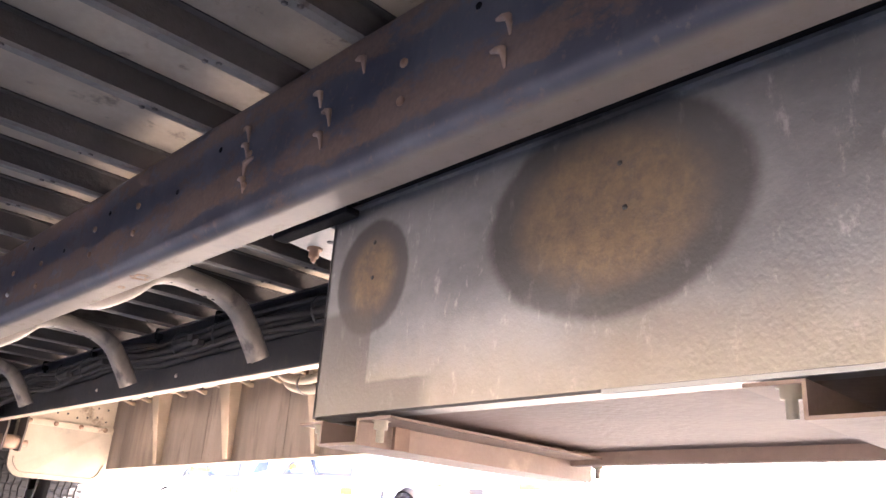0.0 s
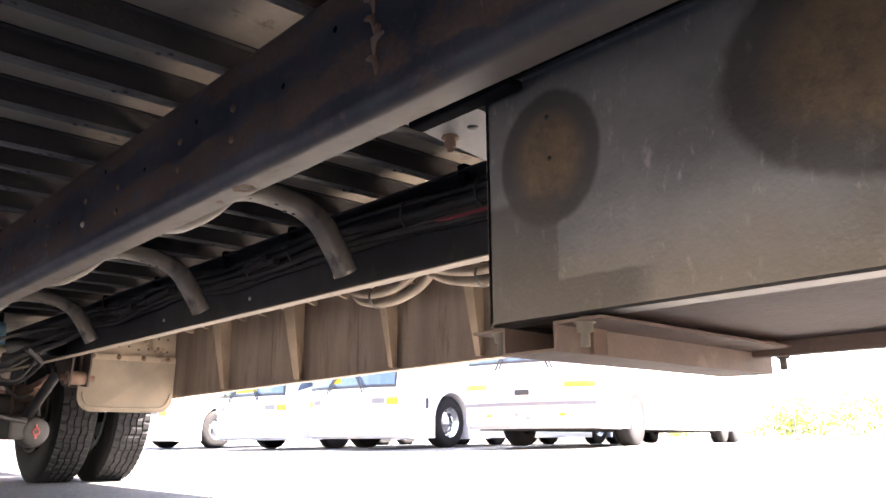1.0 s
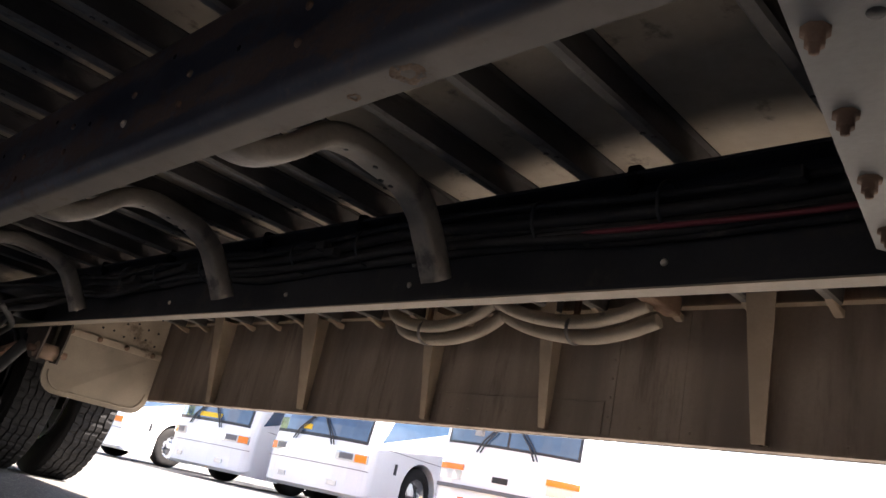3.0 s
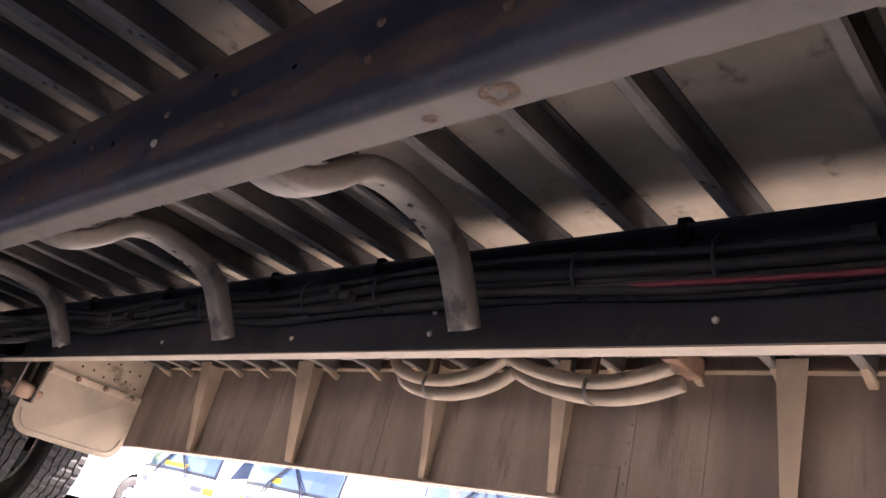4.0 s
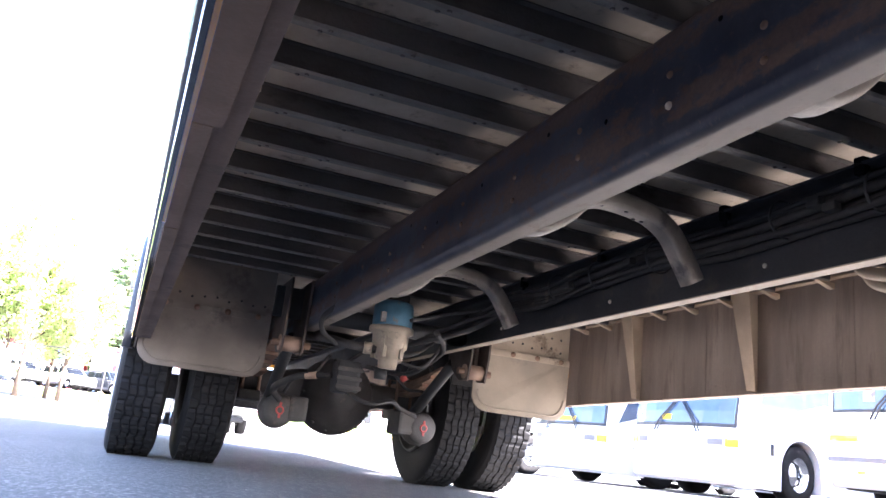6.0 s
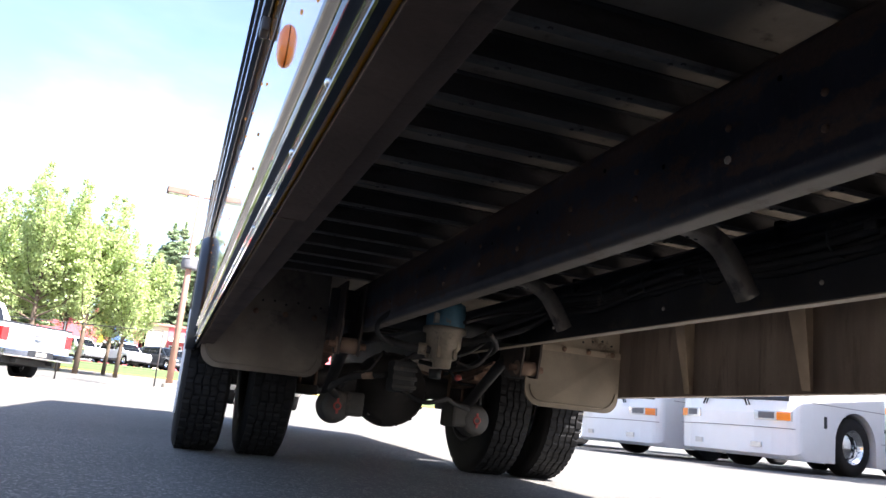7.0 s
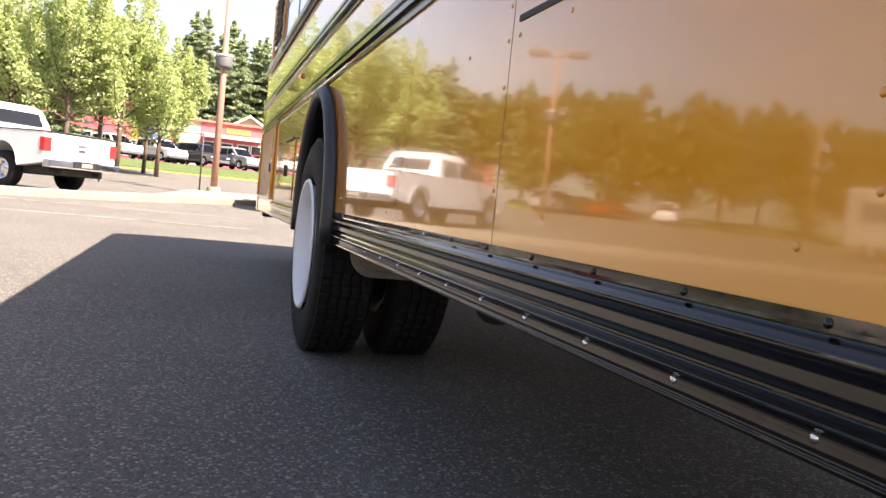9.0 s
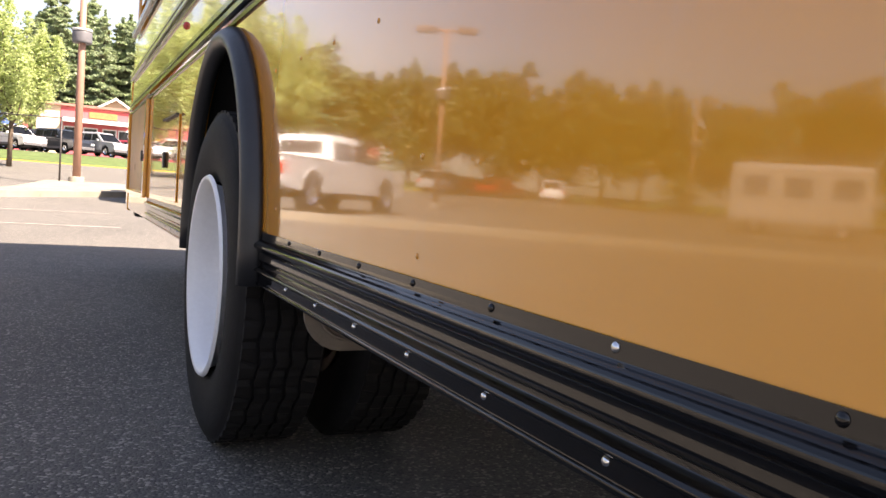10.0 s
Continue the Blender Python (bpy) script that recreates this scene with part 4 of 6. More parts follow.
def rear_axle():
    """Axle housing, brake chambers, leaf springs and their hangers."""
    axle = part("rear_axle", tube([(-0.7, AXLE, 0.53), (-0.35, AXLE, 0.53), (-0.2, AXLE, 0.52), (0.2, AXLE, 0.52), (0.35, AXLE, 0.53), (0.7, AXLE, 0.53)], [0.07, 0.075, 0.12, 0.12, 0.075, 0.07], 14), "cast", bus, "dusty drive axle housing")
    prof = [(0.0, -0.30), (0.09, -0.30), (0.11, -0.24), (0.20, -0.20), (0.235, -0.12), (0.245, -0.02), (0.235, 0.06), (0.17, 0.18), (0.0, 0.24)]
    diff = part("differential", moved(lathe(prof, 28, "y"), pose(0.045, AXLE, 0.49)), "cast", axle, "round dusty differential bowl")
    for k in range(14):
        a = 2 * math.pi * k / 14
        b = lathe([(0.0, -0.016), (0.010, -0.014), (0.012, 0.0)], 6, "y")
        part("cover_bolt", moved(b, pose(0.045 + 0.225 * math.cos(a), AXLE - 0.14, 0.49 + 0.225 * math.sin(a))), "cast", diff)
    for x in (-0.383, 0.490):
        y0, z = 7.06, 0.343
        body = [(0.0, 0.0), (0.06, 0.002), (0.088, 0.012), (0.094, 0.03), (0.094, 0.075), (0.102, 0.08), (0.102, 0.10), (0.09, 0.105), (0.085, 0.16), (0.06, 0.20), (0.0, 0.205)]
        c = part("brake_chamber", moved(lathe(body, 28, "y"), pose(x, y0, z, 0, 0, 6)), "cast", axle, "round dusty brake chamber with red cap mark")
        cap = lathe([(0.015, -0.004), (0.021, -0.006), (0.025, -0.004), (0.025, 0.0)], 16, "y")
        box(-0.007, 0.007, -0.006, -0.001, 0.023, 0.044, 0.001, cap), box(-0.007, 0.007, -0.006, -0.001, -0.044, -0.023, 0.001, cap)
        part("release_cap", moved(cap, pose(x, y0, z, 0, 0, 6)), "red_mark", c, "red release cap")
        s = -1 if x < 0 else 1
        part("chamber_bracket", box(min(x - s * 0.16, x - s * 0.05), max(x - s * 0.16, x - s * 0.05), 7.06, 7.3, z - 0.05, z + 0.09, 0.02), "cast", c)
        part("slack_rod", tube([(x, 7.18, z), (x, 7.36, z + 0.08)], 0.012, 8), "rusty", c)
        part("air_line", tube(curve([(x, 7.03, z + 0.10), (x - s * 0.05, 6.98, z + 0.20), (x - s * 0.15, 7.05, z + 0.22), (x - s * 0.25, 7.1, z + 0.35)], 6), 0.010, 7), "cable", c)
    for s in (-1, 1):
        x = s * 0.50
        for k in range(4):
            n = 0.80 - 0.14 * k
            line = [(x, AXLE + n * t, 0.61 - 0.022 * k + 0.10 * (n * t) ** 2) for t in np.linspace(-1, 1, 13)]
            b = bmesh.new()
            prism([(float(p[1]), float(p[2])) for p in line] + [(float(p[1]), float(p[2]) + 0.018) for p in reversed(line)], x - 0.04, x + 0.04, "x", b)
            part("spring_leaf", b, "rusty", axle, "rusty spring leaf")
        hang = part("spring_hanger", prism([(6.34, 0.96), (6.72, 0.96), (6.66, 0.70), (6.50, 0.60), (6.38, 0.59), (6.35, 0.72)], x - 0.055, x - 0.045, "x"), "hanger", bus, "corroded spring hanger with tan bushing")
        part("hanger_cheek", prism([(6.34, 0.96), (6.72, 0.96), (6.66, 0.70), (6.50, 0.60), (6.38, 0.59), (6.35, 0.72)], x + 0.045, x + 0.055, "x"), "hanger", hang)
        part("hanger_bridge", box(x - 0.10, x + 0.10, 6.50, 6.53, 0.78, 0.94, 0.008), "dark_steel", hang)
        part("bushing", tube([(x - 0.060, 6.42, 0.642), (x + 0.060, 6.42, 0.642)], 0.040, 16), "bushing", hang, "tan bushing sleeve")
        part("bushing_bolt", tube([(x - 0.095, 6.42, 0.642), (x + 0.095, 6.42, 0.642)], 0.018, 8), "rusty", hang)
        part("shock_absorber", tube([(s * 0.46, 6.62, 0.70), (s * 0.44, 7.15, 0.42)], 0.032, 12), "dark_steel", hang)
        part("axle_plate", box(x - 0.07, x + 0.07, AXLE - 0.13, AXLE + 0.13, 0.40, 0.46, 0.012), "cast", axle)
        for dy in (-0.09, 0.09):
            part("spring_clamp", tube([(x - 0.05, AXLE + dy, 0.40), (x - 0.05, AXLE + dy, 0.66), (x + 0.05, AXLE + dy, 0.66), (x + 0.05, AXLE + dy, 0.40)], 0.011, 6), "rusty", axle)


rear_axle()


def air_dryer():
    """Canister with blue top on a tan cast base, with pipes."""
    x, y = -0.045, 6.25
    base = part("air_dryer", lathe([(0.0, 0.575), (0.045, 0.575), (0.05, 0.615), (0.07, 0.62), (0.072, 0.66), (0.088, 0.68), (0.092, 0.745), (0.111, 0.752), (0.111, 0.778), (0.0, 0.778)], 24), "tan_cast", bus, "air dryer with faded blue canister")
    base.data.transform(Matrix.Translation((x, y, 0)))
    part("canister", moved(lathe([(0.098, 0.778), (0.100, 0.783), (0.100, 0.875), (0.094, 0.898), (0.07, 0.908), (0.0, 0.91)], 24), pose(x, y, 0)), "blue_can", base, "faded blue canister")
    part("label", box(x - 0.085, x - 0.06, y - 0.082, y - 0.06, 0.79, 0.84), "white_line", base, "small pale label")
    for k in range(5):
        a = 0.5 + 1.2 * k
        part("cast_rib", box(x + 0.078 * math.cos(a) - 0.01, x + 0.078 * math.cos(a) + 0.01, y + 0.078 * math.sin(a) - 0.01, y + 0.078 * math.sin(a) + 0.01, 0.62, 0.75, 0.004), "tan_cast", base)
    part("purge_valve", moved(lathe([(0.0, 0.52), (0.03, 0.52), (0.034, 0.565), (0.0, 0.566)], 12), pose(x - 0.03, y, 0)), "dark_steel", base)
    part("bracket", box(x - 0.02, x + 0.10, y + 0.06, y + 0.12, 0.68, 0.97, 0.01), "dark_steel", base)
    part("inlet_pipe", tube(curve([(x - 0.07, y - 0.01, 0.66), (x - 0.18, y + 0.02, 0.665), (x - 0.28, y + 0.1, 0.69), (x - 0.38, y + 0.35, 0.72)], 6), 0.022, 10), "cast", base)
    part("pipe_nut", tube([(x - 0.09, y - 0.005, 0.66), (x - 0.13, y + 0.005, 0.661)], 0.03, 6), "tan_cast", base)
    part("outlet_hose", tube(curve([(x + 0.06, y - 0.04, 0.61), (x + 0.16, y - 0.04, 0.60), (x + 0.24, y - 0.02, 0.68), (x + 0.30, y + 0.0, 0.80), (0.34, 6.2, 0.9)], 6), 0.009, 7), "cable", base)
    part("sensor", moved(lathe([(0.0, -0.03), (0.014, -0.03), (0.016, 0.0)], 10, "y"), pose(x + 0.08, y - 0.03, 0.535)), "red_mark", base, "orange-red sensor plug")
    # valve block, pipes and bracketry hanging between dryer and axle
    v = part("relay_valve", box(-0.26, -0.14, 6.35, 6.5, 0.44, 0.60, 0.02), "dark_steel", bus, "dark valve block and air lines")
    for k in range(3):
        part("fin", box(-0.265, -0.135, 6.34, 6.352, 0.455 + 0.045 * k, 0.475 + 0.045 * k, 0.004), "cast", v)
    for k, pts in enumerate((((-0.2, 6.45, 0.60), (-0.12, 6.3, 0.66), (0.0, 6.2, 0.64), (0.15, 6.3, 0.70), (0.3, 6.4, 0.82)),
                             ((-0.22, 6.4, 0.46), (-0.1, 6.3, 0.40), (0.05, 6.4, 0.43), (0.2, 6.7, 0.42), (0.40, 6.98, 0.40)),
                             ((-0.28, 6.4, 0.52), (-0.42, 6.5, 0.50), (-0.5, 6.7, 0.44), (-0.42, 6.95, 0.40)),
                             ((-0.3, 6.3, 0.66), (-0.4, 6.2, 0.70), (-0.45, 6.0, 0.74), (-0.40, 5.8, 0.80)),
                             ((0.1, 6.0, 0.75), (0.2, 6.15, 0.72), (0.28, 6.4, 0.70), (0.25, 6.8, 0.62), (0.1, 7.1, 0.66)),
                             ((-0.05, 5.95, 0.78), (0.05, 6.05, 0.82), (0.18, 6.0, 0.86), (0.3, 5.95, 0.88)))):
        part("air_line", tube(curve(pts, 6), (0.009, 0.012, 0.018, 0.012, 0.014, 0.01)[k], 8), "cable", v)
    part("yellow_sleeve", tube([(-0.345, 6.43, 0.51), (-0.39, 6.47, 0.505)], 0.0195, 8), "bushing", v, "tan tape on a pipe")
    part("cross_tube", tube([(-0.43, 6.35, 0.80), (0.43, 6.35, 0.80)], 0.045, 14), "dark_steel", bus, "dark tubular frame crossmember")


air_dryer()


# ---- bus body ----
def side_panels():
    """Near side: yellow panels with rails, arch trim, joints, rivets and windows; the far side is its plain twin."""
    ar = [(AXLE + 0.535 * math.cos(a), 0.66 + 0.60 * math.sin(a)) for a in np.linspace(math.pi, 0, 25)]
    ar = [(AXLE - 0.535, 0.575)] + [(float(y), float(z)) for y, z in ar] + [(AXLE + 0.535, 0.575)]

    def panel(side, y0, y1, z0, z1, name, holes=False):
        prof = [(y0, z0)] + ([p for p in ar] if holes else []) + [(y1, z0), (y1, z1), (y0, z1)]
        a, b = sorted((side * 1.213, side * 1.220))
        own = prism(prof, a, b, "x")
        return part(name, raised_edge(own) if side > 0 else own, "yellow", bus, "glossy yellow side panel")

    body = {}
    for side in (-1, 1):
        panel(side, FRONT, 5.106, 0.575, 1.62, "side_panel")
        panel(side, 5.110, REAR, 0.575, 1.62, "side_panel", True)
        part("window_band", box(min(side * 1.19, side * 1.21), max(side * 1.19, side * 1.21), FRONT, REAR, 1.62, 1.93), "yellow", bus, "yellow panel below the windows")
        part("header_panel", box(min(side * 1.17, side * 1.21), max(side * 1.17, side * 1.21), FRONT, REAR, 2.58, 2.78, 0.01), "yellow", bus)
        rub = [(0.706, 0.0022), (0.690, 0.0034), (0.686, 0.005), (0.682, 0.012), (0.677, 0.0185), (0.672, 0.0205), (0.666, 0.019), (0.660, 0.013), (0.655, 0.009), (0.650, 0.008),
               (0.643, 0.008), (0.637, 0.008), (0.634, 0.006), (0.628, 0.0015), (0.621, 0.0015), (0.618, 0.005), (0.615, 0.012), (0.611, 0.017), (0.607, 0.016), (0.604, 0.010),
               (0.601, 0.0068), (0.594, 0.0063), (0.586, 0.0062), (0.580, 0.0061), (0.579, 0.009), (0.575, 0.010), (0.571, 0.008)]
        rub = [(0.706, 0.0)] + [(p.x, p.y) for p in curve([(z, x, 0) for z, x in rub], 3)] + [(0.571, 0.0)]
        for y0, y1 in ((FRONT, AXLE - 0.598), (AXLE + 0.598, 10.14)):
            own = prism([(side * (1.2205 + x), z) for z, x in rub], y0, y1)
            for v in own.verts:
                v.co.z += lift(v.co.y) if side > 0 and y0 == FRONT else 0.0
            rail = part("lower_rub_rail", own, "rub", bus, "glossy black ribbed lower rub rail")
            body[(side, y0)] = rail
        for zc, h in ((1.36, 0.05), (1.60, 0.045), (1.93, 0.035)):
            prof = [(zc - h, 0.0), (zc - h, 0.006), (zc - h * 0.6, 0.008), (zc - h * 0.5, 0.024), (zc - h * 0.15, 0.024), (zc - h * 0.05, 0.012), (zc + h * 0.05, 0.012),
                    (zc + h * 0.15, 0.024), (zc + h * 0.5, 0.024), (zc + h * 0.6, 0.008), (zc + h, 0.006), (zc + h, 0.0)]
            r = part("rub_rail", prism([(side * (1.2205 + x), z) for z, x in prof], FRONT, REAR - 0.13), "rub", bus, "glossy black ribbed rub rail")
            body[(side, zc)] = r
        n = 14
        for k in range(n):
            y0 = FRONT + 0.25 + k * 0.86
            win = part("window", box(min(side * 1.188, side * 1.206), max(side * 1.188, side * 1.206), y0 - 0.03, y0 + 0.83, 1.95, 2.58, 0.008), "black_rubber", bus, "black framed side window")
            part("pane", box(min(side * 1.204, side * 1.2075), max(side * 1.204, side * 1.2075), y0 + 0.02, y0 + 0.78, 1.99, 2.26), "glass", win)
            part("pane", box(min(side * 1.204, side * 1.2085), max(side * 1.204, side * 1.2085), y0 + 0.02, y0 + 0.78, 2.28, 2.55), "glass", win)
        # bead round the wheel arch
        line = [(AXLE + 0.562 * math.cos(a), 0.66 + 0.615 * math.sin(a)) for a in np.linspace(math.pi, 0, 31)]
        line = [(AXLE - 0.562, 0.565)] + [(float(a), float(b)) for a, b in line] + [(AXLE + 0.562, 0.565)]
        b = bmesh.new()
        rings = []
        for i, (y, z) in enumerate(line):
            p, q = line[max(i - 1, 0)], line[min(i + 1, len(line) - 1)]
            d = Vector((q[0] - p[0], q[1] - p[1])).normalized()
            nrm = Vector((d.y, -d.x))
            sec = [(-0.035, 0.0), (-0.035, 0.02), (-0.026, 0.042), (-0.008, 0.054), (0.012, 0.05), (0.026, 0.034), (0.034, 0.014), (0.034, 0.0)]
            rings.append([b.verts.new((side * (1.219 + h), y - nrm.x * u, z - nrm.y * u)) for u, h in sec])
        for r0, r1 in zip(rings, rings[1:]):
            for k in range(8):
                f = b.faces.new((r0[k], r0[(k + 1) % 8], r1[(k + 1) % 8], r1[k]))
                f.smooth = k < 7
        b.faces.new(rings[0]), b.faces.new(rings[-1][::-1])
        bmesh.ops.recalc_face_normals(b, faces=b.faces)
        part("arch_trim", b, "black_rubber", bus, "bulging black rubber wheel-arch trim")
        # wheel house
        wh = bmesh.new()
        hs = [(AXLE + 0.66 * math.cos(a), 0.62 + 0.66 * math.sin(a)) for a in np.linspace(math.pi, 0, 17)]
        outer = [(float(y), float(z)) for y, z in hs]
        inner = [(AXLE + (y - AXLE) * 0.985, 0.62 + (z - 0.62) * 0.985) for y, z in outer]
        prism(outer + inner[::-1], min(side * 0.60, side * 1.212), max(side * 0.60, side * 1.212), "x", wh)
        part("wheel_house", wh, "dark_steel", bus)
    # rivets along the near lower rail and joints
    riv = bpy.data.meshes.new("rivet")
    b = lathe([(0.0, -0.0035), (0.003, -0.003), (0.0048, -0.0015), (0.0056, 0.0)], 10, "x")
    b.to_mesh(riv), b.free()
    riv.materials.append(M["chrome"])
    briv = bpy.data.meshes.new("black_rivet")
    b = lathe([(0.0, -0.0035), (0.003, -0.003), (0.0048, -0.0015), (0.0056, 0.0)], 10, "x")
    b.to_mesh(briv), b.free()
    briv.materials.append(M["rub"])
    yriv = bpy.data.meshes.new("painted_rivet")
    b = lathe([(0.0, -0.0024), (0.0028, -0.0021), (0.0042, -0.0012), (0.0050, 0.0)], 10, "x")
    b.to_mesh(yriv), b.free()
    yriv.materials.append(M["yellow"])
    low = body[(-1, FRONT)]
    for k in range(-26, 8):
        y = 5.119 + (0.2217 if k < 0 else 0.2305) * k
        if FRONT < y < AXLE - 0.62:
            shared("rivet", riv, low, m=pose(-1.2265, y, 0.595))
            shared("rivet", riv if k in (-9, 2) else briv, low, m=pose(-1.2236, y + 0.004, 0.698))
    for k in range(5):
        y = AXLE + 0.8 + 0.2265 * k
        shared("rivet", riv, body[(-1, AXLE + 0.598)], m=pose(-1.2265, y, 0.595))
    face = [o for o in bus.children if o.name.startswith("side_panel")]
    for z in (0.81, 0.90, 1.012, 1.103, 1.17, 1.26):
        shared("rivet", yriv, face[1], m=pose(-1.2202, 5.126, float(z)))
    for y, z in [(y, 1.105) for y in (4.41, 4.635, 4.85, 5.07, 5.36, 5.58, 5.81, 6.03, 6.265, 6.505, 6.74, 6.97)] + [
            (6.043, 0.737), (6.888, 0.768), (6.048, 0.878), (4.29, 0.763), (4.185, 1.015), (4.21, 0.902), (4.20, 0.817), (3.577, 0.893), (3.577, 0.747), (3.368, 0.807), (3.371, 0.889), (3.72, 1.02)]:
        shared("rivet", yriv, face[1], m=pose(-1.2202, y, z))
    part("joint_gap", box(-1.2195, -1.2135, 5.1055, 5.1105, 0.706, 1.31), "dark_steel", face[0])
    part("door_slit", box(-1.2225, -1.2202, 3.9, 5.075, 1.130, 1.142), "dark_steel", face[0], "black slit above a locker door")
    lens = lathe([(0.0, -0.016), (0.010, -0.014), (0.016, -0.008), (0.018, 0.0)], 20, "x")
    for v in lens.verts:
        v.co.z *= 2.3
        v.co.y *= 1.7
    lamp = part("marker_lamp", moved(lens, pose(-1.221, 3.775, 0.925)), "orange_lens", bus, "oval orange side marker lamp")
    small = lathe([(0.0, -0.014), (0.012, -0.012), (0.018, 0.0)], 14, "x")
    part("small_lamp", moved(small, pose(-1.221, 8.7, 1.50)), "red_lens", bus, "small red side lamp")
    # hatch hinges under the rail
    for y in (4.45, 4.0):
        part("latch", box(-1.245, -1.221, y - 0.03, y + 0.03, 1.26, 1.30, 0.006), "black_rubber", bus)
    # engine-bay door aft of the wheel
    door = part("engine_door", box(-1.224, -1.2205, 10.34, 11.70, 0.735, 1.315, 0.002), "amber", bus, "dull amber engine-bay door between raised edges")
    for y0, y1, z0, z1 in ((10.26, 10.335, 0.70, 1.315), (11.705, 11.80, 0.70, 1.315), (10.34, 11.70, 0.70, 0.73)):
        part("door_edge", box(-1.242, -1.2205, y0, y1, z0, z1, 0.006), "yellow", door)
    part("handle", box(-1.245, -1.2245, 10.44, 10.50, 0.93, 1.0, 0.006), "black_rubber", door)
    fuel = part("filler_door", box(-1.226, -1.2205, 8.75, 9.30, 0.72, 1.12, 0.003), "yellow", bus, "small yellow access door")
    part("handle", box(-1.24, -1.2265, 9.2, 9.25, 0.88, 0.96, 0.005), "black_rubber", fuel)
    part("door_sill", box(-1.24, -1.2265, 8.75, 9.30, 1.115, 1.125, 0.003), "black_rubber", fuel)
    louvre = part("louvre_panel", box(-1.224, -1.2085, 10.55, 11.2, 2.05, 2.55, 0.003), "yellow", bus, "louvred vent panel by the rear")
    for k in range(8):
        part("louvre", box(-1.238, -1.2245, 10.6, 11.15, 2.09 + 0.055 * k, 2.115 + 0.055 * k, 0.004), "dark_steel", louvre)
    part("bumper", box(-1.16, 1.16, REAR, REAR + 0.14, 0.50, 0.78, 0.03), "black_gloss", bus, "black rear bumper")
    part("rear_corner", box(-1.226, -1.10, REAR - 0.12, REAR + 0.03, 0.56, 1.6, 0.012), "yellow", bus)
    # ends, roof and inner deck
    part("rear_wall", box(-1.2, 1.2, REAR - 0.04, REAR + 0.02, 0.99, 2.75, 0.02), "yellow", bus, "yellow rear wall")
    # unseen bumper, added to keep light from ahead off the underside
    part("front_bumper", box(-1.2, 1.2, FRONT - 0.16, FRONT - 0.021, 0.26, 0.80, 0.03), "black_gloss", bus, "unseen black bumper added to block light from the front")
    part("front_wall", box(-1.2, 1.2, FRONT - 0.02, FRONT + 0.04, 0.5, 2.75, 0.02), "yellow", bus, "yellow front wall")
    roof = [(1.21 * math.cos(a), 2.76 + 0.34 * math.sin(a)) for a in np.linspace(0, math.pi, 17)]
    roof = [(float(x), float(z)) for x, z in roof]
    part("roof", prism(roof + [(x * 0.97, z - 0.05) for x, z in reversed(roof)], FRONT - 0.02, REAR + 0.02), "yellow", bus, "yellow curved roof")


side_panels()


def near_skirt_inside():
    """The turned-in lower flange of the near skirt and its separate plates."""
    s = part("skirt_panel", box(-1.212, -1.205, FRONT, AXLE - 0.54, 0.575, 1.60), "skirt", bus, "dusty inner face of the near skirt")
    for side in (-1, 1):
        part("rear_skirt", box(min(side * 1.205, side * 1.212), max(side * 1.205, side * 1.212), AXLE + 0.54, REAR - 0.05, 0.58, 1.60), "skirt", bus, "dusty inner face of the rear skirt")
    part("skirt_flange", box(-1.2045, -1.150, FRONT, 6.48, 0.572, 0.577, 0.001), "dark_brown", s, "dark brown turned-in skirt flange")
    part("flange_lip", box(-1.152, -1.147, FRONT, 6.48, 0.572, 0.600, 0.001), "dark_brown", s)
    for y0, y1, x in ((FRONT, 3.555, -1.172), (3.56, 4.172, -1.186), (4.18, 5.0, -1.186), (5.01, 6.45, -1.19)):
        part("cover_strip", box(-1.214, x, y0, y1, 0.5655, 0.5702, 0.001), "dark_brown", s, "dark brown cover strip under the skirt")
    for y in np.arange(1.0, 6.4, 0.31):
        part("stay_end", box(-1.2045, -1.14, float(y), float(y) + 0.004, 0.60, 0.985), "skirt", s)


near_skirt_inside()


# ---- vehicles ----
def road_wheel(parent, x, y, r, w, side, rim_mat="chrome", holes=8):
    hub = part("wheel", lathe([(0.0, 0.03), (r * 0.16, 0.03), (r * 0.2, 0.0), (r * 0.3, -0.06)], 16, "x"), "chrome" if rim_mat == "chrome" else rim_mat, parent)
    hub.matrix_basis = pose(x, y, r, 0, 0, 0 if side > 0 else 180)
    t = lathe([(r * 0.58, -w / 2), (r * 0.8, -w * 0.52), (r * 0.96, -w * 0.46), (r, -w * 0.36), (r, w * 0.36), (r * 0.96, w * 0.46), (r * 0.8, w * 0.52), (r * 0.58, w / 2)], 36, "x")
    part("tyre", t, "tyre", hub)
    rm = lathe([(r * 0.6, w * 0.5), (r * 0.58, w * 0.47), (r * 0.54, w * 0.2), (r * 0.40, w * 0.08), (r * 0.3, w * 0.22), (0.0, w * 0.24)], 28, "x")
    part("rim", rm, rim_mat, hub)
    for k in range(holes):
        a = 2 * math.pi * k / holes
        b = lathe([(0.0, 0.004), (r * 0.07, 0.003), (r * 0.075, -0.002)], 10, "x")
        part("rim_hole", moved(b, pose(w * 0.12, r * 0.45 * math.cos(a), r * 0.45 * math.sin(a))), "dark_steel", hub)
    return hub


